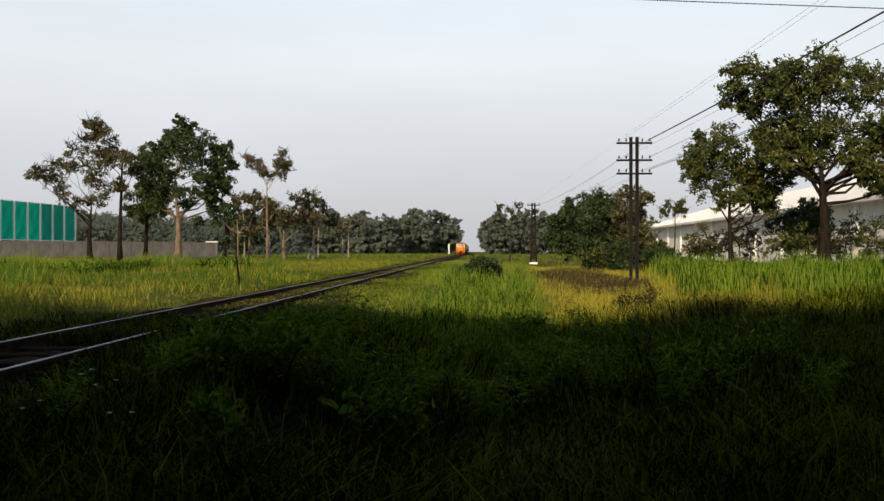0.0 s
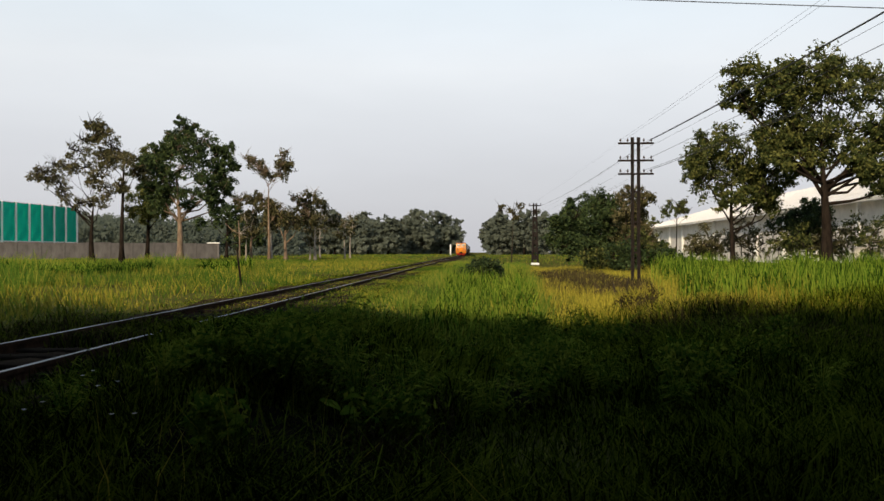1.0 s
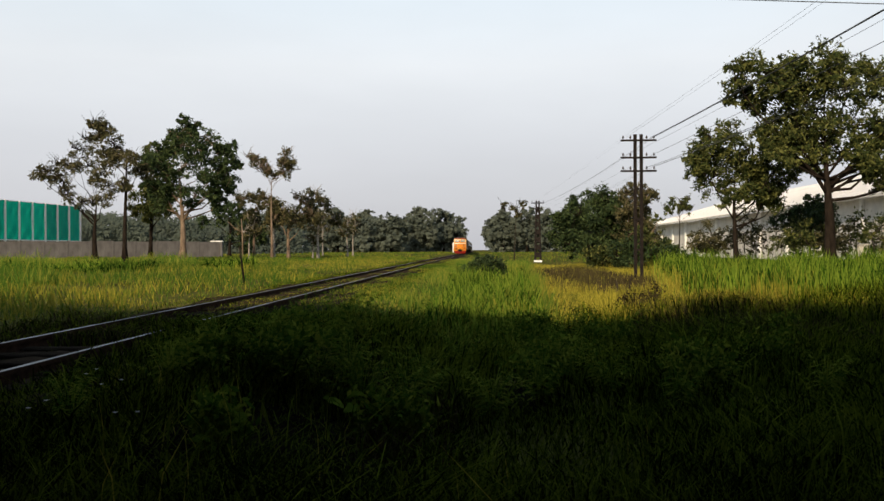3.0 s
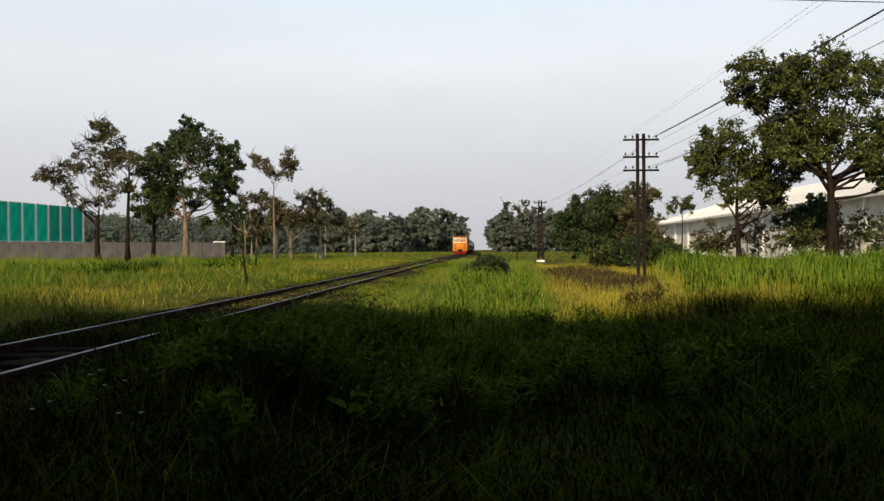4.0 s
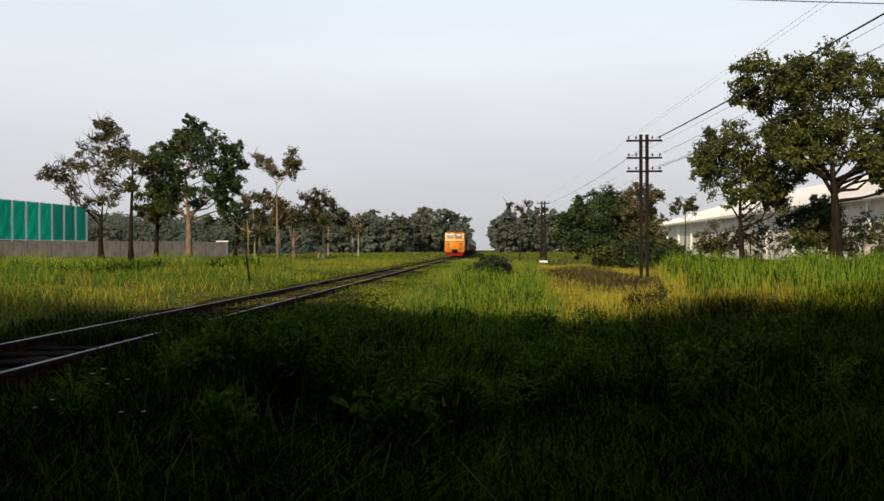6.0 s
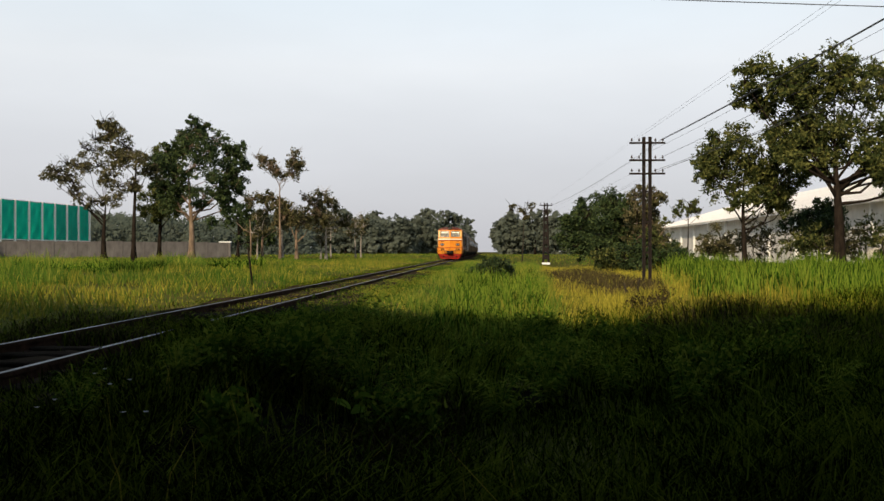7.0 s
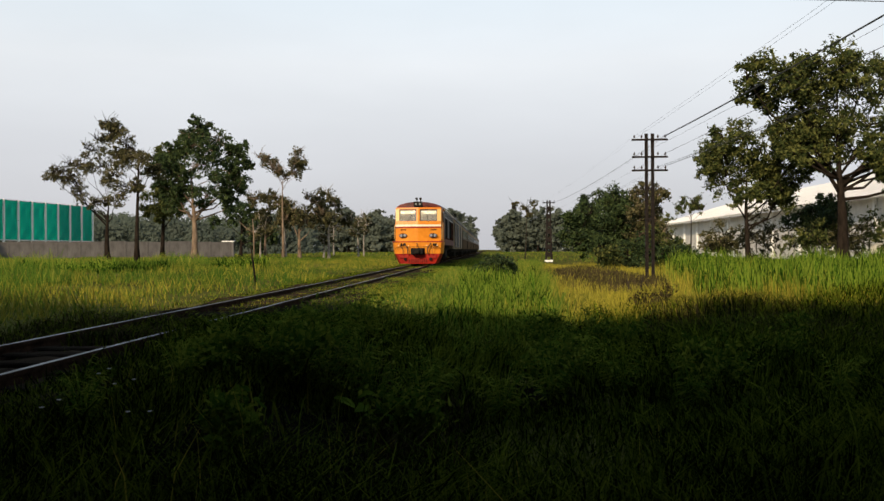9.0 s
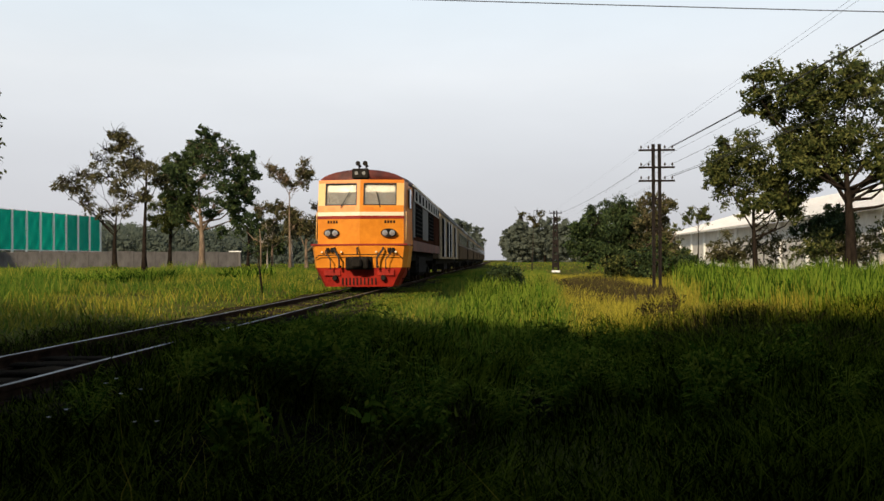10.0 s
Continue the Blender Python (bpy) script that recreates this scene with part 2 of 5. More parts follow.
def tube(pts, radii, seg, verts, faces):
    """Adds a bent, tapered, closed tube to the lists."""
    base = len(verts)
    n = len(pts)
    for i, p in enumerate(pts):
        d = (Vector(pts[min(i + 1, n - 1)]) - Vector(pts[max(i - 1, 0)])).normalized()
        u = d.cross(Vector((0.3, 1, 0.1))).normalized()
        v = d.cross(u)
        for s in range(seg):
            a = 2 * math.pi * s / seg
            verts.append(tuple(Vector(p) + radii[i] * (math.cos(a) * u + math.sin(a) * v)))
    for i in range(n - 1):
        for s in range(seg):
            t = (s + 1) % seg
            faces.append((base + i * seg + s, base + i * seg + t, base + (i + 1) * seg + t, base + (i + 1) * seg + s))
    faces.append(tuple(base + (n - 1) * seg + s for s in range(seg)))
    faces.append(tuple(base + seg - 1 - s for s in range(seg)))


def quick_mesh(name, co, loops_per_face, material, parent=None):
    """A mesh of separate faces from an array of corners, fast."""
    me = bpy.data.meshes.new(name)
    n = len(co)
    nf = n // loops_per_face
    me.vertices.add(n)
    me.vertices.foreach_set("co", co.astype(np.float32).ravel())
    me.loops.add(n)
    me.loops.foreach_set("vertex_index", np.arange(n, dtype=np.int32))
    me.polygons.add(nf)
    me.polygons.foreach_set("loop_start", np.arange(0, n, loops_per_face, dtype=np.int32))
    me.update(calc_edges=True)
    me.materials.append(material)
    ob = new(name, me)
    if parent:
        ob.parent = parent
    return ob


# ---- the ground ----
TRACK_X, RAIL_Z = -4.05, 0.725


def step01(a, b, v):
    s = np.clip((np.asarray(v, float) - a) / (b - a), 0, 1)
    return s * s * (3 - 2 * s)


def ground_z(x, y):
    """Height of the meadow: a low bank under the railway, level with the field beyond it, lower on the near side."""
    x, y = np.asarray(x, float), np.asarray(y, float)
    bank = 1 - step01(TRACK_X + 1.5, TRACK_X + 4.2, x)
    z = 0.52 * bank + 0.08 * step01(TRACK_X - 2.0, TRACK_X - 7.0, x)
    z = np.where(x < TRACK_X - 2.0, 0.52 + 0.13 * step01(2.0, 8.0, -(x - TRACK_X)), z)
    z = z + 0.35 * step01(120, 320, y) * step01(TRACK_X, TRACK_X + 6, x)
    near = np.abs(x - TRACK_X) > 1.6
    z = z + near * (0.05 * np.sin(x * 0.61 + y * 0.23) + 0.04 * np.sin(x * 0.23 - y * 0.37 + 1.3) + 0.03 * np.sin(1.7 * x + 0.9 * y))
    return z


def build_ground():
    def axis(lo, hi, fine, step):
        a = list(np.arange(-fine, fine + step, step))
        s = step
        while a[-1] < hi:
            s *= 1.25
            a.append(a[-1] + s)
        s = step
        while a[0] > lo:
            s *= 1.25
            a.insert(0, a[0] - s)
        return np.array(a)
    xs, ys = axis(-2600, 2600, 28, 0.45), axis(-400, 3800, 60, 0.7)
    gx, gy = np.meshgrid(xs, ys)
    gz = ground_z(gx, gy)
    verts = np.stack([gx, gy, gz], -1).reshape(-1, 3)
    w, h = len(xs), len(ys)
    i = np.arange(w * h).reshape(h, w)
    quads = np.stack([i[:-1, :-1], i[:-1, 1:], i[1:, 1:], i[1:, :-1]], -1).reshape(-1, 4)
    ob = mesh_ob("ground", verts.tolist(), quads.tolist(), M_GROUND, smooth=True)
    tagged(ob, "green and yellowing meadow soil under uncut grass", "ground", kind="structure")


def blades(name, n, region, height, width, lean, material, label, seed, keep=None, patch=0.0, on_track=False, simple=False, curved=False):
    """Separate grass blades growing from the ground: bent tapering strips of two faces, or simple ones of one."""
    rng = np.random.default_rng(seed)
    x0, x1, y0, y1, power = region
    u = rng.random(n)
    y = y0 + (y1 - y0) * u ** power
    x = x0(y) + (x1(y) - x0(y)) * rng.random(n)
    if patch:
        cx, cy = np.sin(x * 1.3 + 2 * np.sin(y * 0.7)), np.sin(y * 0.9 + 2 * np.sin(x * 0.8 + 1))
        ok = rng.random(n) < 1 - patch * (0.5 - 0.5 * cx * cy)
        x, y = x[ok], y[ok]
    ok = (x < TRACK_X - 1.5 + 0.5 * np.sin(y)) | (x > TRACK_X + 1.15 + 0.35 * np.sin(y * 0.8))
    if on_track:
        ok = (np.abs(np.abs(x - TRACK_X) - 0.54) > 0.07)
    if keep is not None:
        ok &= keep(x, y)
    x, y = x[ok], y[ok]
    n = len(x)
    z = np.full(n, RAIL_Z - 0.15) if on_track else ground_z(x, y) - 0.03
    big = 0.68 + 0.36 * np.sin(x * 0.9 + 1.7 * np.sin(y * 0.35)) * np.sin(y * 0.55 + 1.3 * np.sin(x * 0.5))
    hgt = height * big * rng.uniform(0.45, 1.3, n)
    if not on_track:
        hgt = hgt * np.clip(np.maximum((np.abs(x - TRACK_X) - 1.0) / 2.4, (12.5 - y) / 6), 0.28, 1)
    a = rng.uniform(0, 2 * np.pi, n)
    out = np.stack([np.cos(a), np.sin(a), np.zeros(n)], -1)
    b = rng.uniform(0, 2 * np.pi, n)
    side = np.stack([np.cos(b), 0.5 * np.sin(b), np.zeros(n)], -1)
    wd = (width * rng.uniform(0.6, 1.3, n))[:, None]
    base = np.stack([x, y, z], -1)
    bend = (hgt * lean * rng.uniform(0.2, 1.3, n))[:, None]
    up = np.array([0, 0, 1.0])
    mid = base + up * (hgt * 0.6)[:, None] + out * bend * 0.35
    tip = base + up * (hgt * (1 - 0.3 * np.minimum(lean, 1)))[:, None] + out * bend
    q = np.stack([base - side * wd / 2, base + side * wd / 2, mid + side * wd * 0.4, mid - side * wd * 0.4], 1)
    t = np.stack([mid - side * wd * 0.4, mid + side * wd * 0.4, tip + side * wd * 0.08, tip - side * wd * 0.08], 1)
    co = np.concatenate([q, t], 1).reshape(-1, 3)
    if simple:
        co = np.stack([base - side * wd / 2, base + side * wd / 2, tip + side * wd * 0.12, tip - side * wd * 0.12], 1).reshape(-1, 3)
    if curved:                 # four faces along an arch that droops at the tip
        steps = []
        for f in (0.0, 0.3, 0.58, 0.82, 1.0):
            c = base + up * (hgt * (1.25 * f - 0.5 * lean * f ** 2.6))[:, None] + out * bend * f ** 1.8
            half = side * wd * (0.5 * (1 - 0.85 * f ** 2))
            steps.append((c - half, c + half))
        co = np.concatenate([np.stack([a0, b0, b1, a1], 1) for (a0, b0), (a1, b1) in zip(steps, steps[1:])], 1).reshape(-1, 3)
    ob = quick_mesh(name, co, 4, material)
    return tagged(ob, label, "grass", kind="stuff")


# hollows in the near grass, coloured dark as shade: centre and half size
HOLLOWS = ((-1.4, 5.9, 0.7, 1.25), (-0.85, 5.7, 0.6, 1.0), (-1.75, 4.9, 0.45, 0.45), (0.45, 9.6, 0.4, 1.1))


def build_grass():
    wide = lambda s, c: (lambda y: s * y + c)
    dice = np.random.default_rng(77)

    def soil(x, y):
        inside = ((x - 5.8) / 3.0) ** 2 + ((y - 50) / 17) ** 2 + 0.35 * np.sin(2 * x + y) < 1
        return ~inside | (dice.random(len(x)) < 0.12)

    # limits the shade-coloured grass to about where the tree shade reaches
    def near_side(x, y):
        hollow = np.zeros(len(x), bool)
        for cx, cy, rx, ry in HOLLOWS:
            hollow |= ((x - cx) / rx) ** 2 + ((y - cy) / ry) ** 2 < 1
        return (~hollow | (dice.random(len(x)) < 0.03)) & ((x > TRACK_X) | (y < 10)) & (y + dice.normal(0, 2.6, len(x)) < 12.5 + 5.0 * step01(-1.9, 0.2, x) + 1.8 * step01(1.0, 6.0, x))

    def ragged(limit, slope, rough):
        """Keeps what lies beyond a wavering, thinning edge x = limit + slope * y."""
        return lambda x, y: x > limit + slope * y + rough * (np.sin(y * 0.45) + 0.6 * np.sin(y * 1.3 + x)) + dice.normal(0, rough, len(x))
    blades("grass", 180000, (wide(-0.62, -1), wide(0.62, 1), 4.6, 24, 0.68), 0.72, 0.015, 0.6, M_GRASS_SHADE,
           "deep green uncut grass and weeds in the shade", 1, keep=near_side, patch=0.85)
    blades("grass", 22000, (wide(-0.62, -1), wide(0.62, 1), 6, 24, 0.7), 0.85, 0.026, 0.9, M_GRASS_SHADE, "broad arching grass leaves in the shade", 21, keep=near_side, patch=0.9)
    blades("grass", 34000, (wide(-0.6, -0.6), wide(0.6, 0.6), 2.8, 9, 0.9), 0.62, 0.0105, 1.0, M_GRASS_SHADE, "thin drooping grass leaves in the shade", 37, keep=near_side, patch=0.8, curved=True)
    blades("grass", 80000, (wide(0, -3.0), wide(0.045, 0.9), 12, 100, 0.82), 0.72, 0.026, 0.45, M_GRASS_MID, "bright green uncut grass beside the railway", 2, keep=soil, patch=0.7, simple=True)
    blades("grass", 9000, (wide(0, -3.0), wide(0.01, -1.2), 16, 90, 0.8), 0.6, 0.02, 0.6, M_GRASS_DRY, "yellowing grass along the track bank", 22, keep=lambda x, y: x + dice.normal(0, 0.4, len(x)) < -1.9, patch=0.6, simple=True)
    blades("grass", 80000, (wide(0.02, 0), wide(0.2, 3), 18, 85, 0.75), 0.55, 0.024, 0.45, M_GRASS_DRY, "yellowing dry grass along the pole line", 3,
           keep=lambda x, y: soil(x, y) & ragged(0.0, 0.035, 0.4)(x, y), patch=0.6, simple=True)
    blades("tall_grass", 100000, (wide(0.15, 0.6), wide(0.66, 3), 25, 66, 0.75), 1.45, 0.034, 0.25, M_GRASS_TALL, "tall sunlit green reed grass", 4,
           keep=ragged(1.35, 0.176, 0.3), patch=0.95)
    blades("tall_grass", 7000, (wide(0, -1.0), wide(0.03, 0.9), 15, 36, 0.9), 0.95, 0.026, 0.4, M_GRASS_TALL, "taller tufts of bright green grass beside the railway", 36, patch=0.97)
    blades("tall_grass", 12000, (wide(0.34, 0), wide(0.66, 2), 16.5, 25, 1.0), 0.95, 0.026, 0.4, M_GRASS_SHADE, "tall grass before the reeds, colour darkened as shade", 38, patch=0.7)
    blades("grass", 20000, (wide(0.13, 0), wide(0.38, 1), 19, 29, 1.0), 0.65, 0.02, 0.5, M_GRASS_DRY, "short yellowing grass before the tall reeds", 5, patch=0.6, simple=True)
    blades("grass", 12000, (wide(0.17, 1.0), wide(0.3, 2), 26, 62, 0.8), 1.0, 0.026, 0.4, M_GRASS_DRY, "tall yellowing grass at the edge of the reeds", 23, patch=0.5, simple=True)
    blades("grass", 112000, (wide(-0.72, -2), wide(0, -5.4), 9, 125, 0.75), 0.45, 0.038, 0.5, M_GRASS_FIELD, "sunlit green and yellow field grass beyond the railway", 6, patch=0.6, simple=True)
    blades("grass", 6000, (wide(-0.1, -7.0), wide(0, -5.4), 13, 90, 0.75), 0.42, 0.026, 0.6, M_GRASS_DRY, "yellow-brown grass along the far side of the track", 24, patch=0.5, simple=True)
    for k, (cx, cy, rx, ry, h, n, m) in enumerate(((-12.8, 46, 1.3, 2.5, 0.9, 1500, M_GRASS_TALL), (-16.4, 41, 1.4, 2.5, 0.8, 1500, M_GRASS_TALL), (-21.5, 45, 2.2, 3.0, 0.9, 2000, M_GRASS_TALL))):
        blades("tall_grass", n, (wide(0, cx - rx), wide(0, cx + rx), cy - ry, cy + ry, 1.0), h, 0.05, 0.5, m, "dark green mound of dense tall grass", 40 + k,
               keep=lambda x, y: ((x - cx) / rx) ** 2 + ((y - cy) / ry) ** 2 < 1)
    blades("tall_grass", 32000, (wide(-0.72, -2), wide(-0.2, -7), 22, 75, 0.8), 0.95, 0.035, 0.45, M_GRASS_MID, "tussocks of taller green grass in the field", 25,
           keep=lambda x, y: np.sin(x * 0.55 + 1.1 * np.sin(y * 0.21)) * np.sin(y * 0.27 + x * 0.1) > 0.45, simple=True)
    blades("grass", 60000, (wide(-0.7, 0), wide(0.7, 0), 105, 420, 0.7), 0.5, 0.13, 0.6, M_GRASS_FIELD, "distant green and yellow meadow grass", 7, simple=True)
    blades("grass", 5000, (wide(0, TRACK_X - 1.6), wide(0, TRACK_X + 1.0), 9.3, 12.0, 1.0), 0.45, 0.014, 0.8, M_DEAD, "dark withered weeds across the rails", 30, on_track=True, patch=0.7)
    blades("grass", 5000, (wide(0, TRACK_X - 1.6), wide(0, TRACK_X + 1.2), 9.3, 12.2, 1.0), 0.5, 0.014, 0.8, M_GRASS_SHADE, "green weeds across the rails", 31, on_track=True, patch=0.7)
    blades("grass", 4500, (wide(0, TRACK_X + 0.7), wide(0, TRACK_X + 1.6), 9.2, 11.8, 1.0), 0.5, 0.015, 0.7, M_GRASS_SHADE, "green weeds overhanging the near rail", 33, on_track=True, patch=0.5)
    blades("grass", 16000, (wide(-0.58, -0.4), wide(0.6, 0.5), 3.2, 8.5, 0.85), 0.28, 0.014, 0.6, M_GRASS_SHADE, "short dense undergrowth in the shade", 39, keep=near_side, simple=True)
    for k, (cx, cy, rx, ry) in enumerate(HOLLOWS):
        blades("grass", int(1800 * rx * ry), (wide(0, cx - rx), wide(0, cx + rx), cy - ry, cy + ry, 1.0), 0.24, 0.009, 0.7, M_GRASS_SHADE, "short shade-coloured grass in a hollow", 90 + k)
    blades("dry_stalks", 150, (wide(-0.45, 0), wide(0.5, 0), 3.6, 7.5, 0.8), 0.7, 0.007, 0.45, M_GRASS_DRY, "pale dry bent stalks in the grass", 32)
    blades("dry_weeds", 16000, (wide(0.17, 0), wide(0.6, 0), 13, 22, 1.0), 0.75, 0.014, 0.6, M_DEAD, "dry reddish-brown weed stalks among the grass", 27, patch=0.9)
    blades("dry_weeds", 3000, (wide(-0.13, 0), wide(-0.02, 0), 6, 8.5, 1.0), 0.5, 0.01, 0.7, M_DEAD, "dry brown stalks in the shaded grass", 28, patch=0.5)
    blades("grass", 34000, (wide(0, 2.8), wide(0, 8.6), 33, 68, 0.9), 0.5, 0.03, 0.7, M_DEAD, "dead brown weeds on bare earth", 9, patch=0.5, simple=True)
    blades("grass", 36000, (wide(0, TRACK_X - 1.9), wide(0, TRACK_X + 1.9), 3, 75, 0.7), 0.15, 0.016, 0.8, M_GRASS_SHADE, "low weeds between the rails", 8, on_track=True, patch=0.6, simple=True)
    blades("grass", 26000, (wide(0, TRACK_X - 0.5), wide(0, TRACK_X + 0.52), 13.5, 85, 0.75), 0.11, 0.02, 0.8, M_GRASS_DRY, "short yellowing grass between the rails", 34, on_track=True, patch=0.75, simple=True)
    blades("grass", 14000, (wide(0, TRACK_X - 0.5), wide(0, TRACK_X + 0.52), 13.5, 70, 0.75), 0.13, 0.02, 0.8, M_GRASS_FIELD, "short green grass between the rails", 35, on_track=True, patch=0.9, simple=True)
    blades("grass", 26000, (wide(0, TRACK_X + 0.72), wide(0, TRACK_X + 2.3), 13, 80, 0.95), 0.17, 0.02, 0.7, M_GRASS_FIELD, "green and yellow weeds along the near rail", 29, keep=lambda x, y: x + dice.normal(0, 0.4, len(x)) < -2.0, on_track=True, patch=0.8, simple=True)
    blades("grass", 24000, (wide(0, TRACK_X + 0.72), wide(0, TRACK_X + 2.3), 3, 12.5, 0.7), 0.34, 0.016, 0.7, M_GRASS_SHADE, "weeds along the near rail", 10, on_track=True, patch=0.8, simple=True)


# ---- the railway ----
def build_railway():
    root = new("railway_track")
    tagged(root, "overgrown metre-gauge railway track with worn steel rails", "railway", kind="structure")
    ys = np.concatenate([np.arange(-30, 90, 1.0), np.arange(90, 760, 12.0)])
    prof = [(-1.75, -0.25), (-1.3, -0.1), (-0.7, -0.13), (0, -0.12), (0.7, -0.13), (1.3, -0.1), (1.75, -0.3)]
    verts, faces = [], []
    for j, yy in enumerate(ys):
        for i, (px, pz) in enumerate(prof):
            verts.append((TRACK_X + px + 0.12 * math.sin(yy * 0.9 + i), yy, RAIL_Z + pz + 0.03 * math.sin(yy * 1.7 + 2.1 * i)))
    w = len(prof)
    for j in range(len(ys) - 1):
        for i in range(w - 1):
            faces.append((j * w + i, j * w + i + 1, (j + 1) * w + i + 1, (j + 1) * w + i))
    mesh_ob("track_bed", verts, faces, M_BALLAST, root, "dark earth and ballast bed", True)
    for s in (-1, 1):
        cx = TRACK_X + s * 0.54
        bm = bmesh.new()
        box(bm, cx - 0.008, cx + 0.008, -30, 740, RAIL_Z - 0.11, RAIL_Z - 0.035)
        box(bm, cx - 0.055, cx + 0.055, -30, 740, RAIL_Z - 0.125, RAIL_Z - 0.11)
        box(bm, cx - 0.032, cx + 0.032, -30, 740, RAIL_Z - 0.035, RAIL_Z - 0.004)
        rail = part("rail", bm, M_RAIL, root, "rusty brown steel rail")
        boxed("railhead", (cx - 0.022, cx + 0.022, -30, 740, RAIL_Z - 0.003, RAIL_Z), M_RAILTOP, rail, "polished running surface", 0)
    bm = box(bmesh.new(), -0.95, 0.95, -0.1, 0.1, -0.13, 0, 0.015)
    first = part("sleeper", bm, M_SLEEPER, root, "dark weathered timber sleeper")
    rng = random.Random(4)
    y = -6.0
    first.matrix_basis = pose(TRACK_X, y, RAIL_Z - 0.075)
    while y < 110:
        y += 0.65
        o = first.copy()
        scene.collection.objects.link(o)
        o.matrix_basis = pose(TRACK_X + rng.uniform(-0.05, 0.05), y + rng.uniform(-0.05, 0.05), RAIL_Z - 0.085 + rng.uniform(-0.015, 0.012), 0, 0, rng.uniform(-1.5, 1.5))


# ---- trees ----
def leaf_cloud(rng, centres, radii, per, size, flat=0.8, hubs=None, outward=0.0):
    """Corner array of small leaf faces scattered in clumps round the centres, turned more or less away from their bough."""
    c = np.repeat(centres, per, axis=0)
    r = np.repeat(radii, per)[:, None]
    n = len(c)
    p = c + rng.normal(0, 0.5, (n, 3)) * r * np.array([1, 1, flat])
    face = rng.normal(0, 1, (n, 3))
    face /= np.linalg.norm(face, axis=1)[:, None]
    if outward:
        away = p - np.repeat(centres if hubs is None else hubs, per, axis=0) + np.array([0, 0, 0.15])
        face = face + outward * away / (np.linalg.norm(away, axis=1)[:, None] + 1e-6)
    u = np.cross(face, rng.normal(0, 1, (n, 3)))
    u /= np.linalg.norm(u, axis=1)[:, None]
    v = np.cross(face, u)
    v /= np.linalg.norm(v, axis=1)[:, None]
    s = (size * rng.uniform(0.55, 1.35, n))[:, None]
    return np.stack([p - u * s * 0.7, p - v * s * 0.32 + u * s * 0.05, p + u * s * 0.7, p + v * s * 0.32 - u * s * 0.05], 1).reshape(-1, 3)


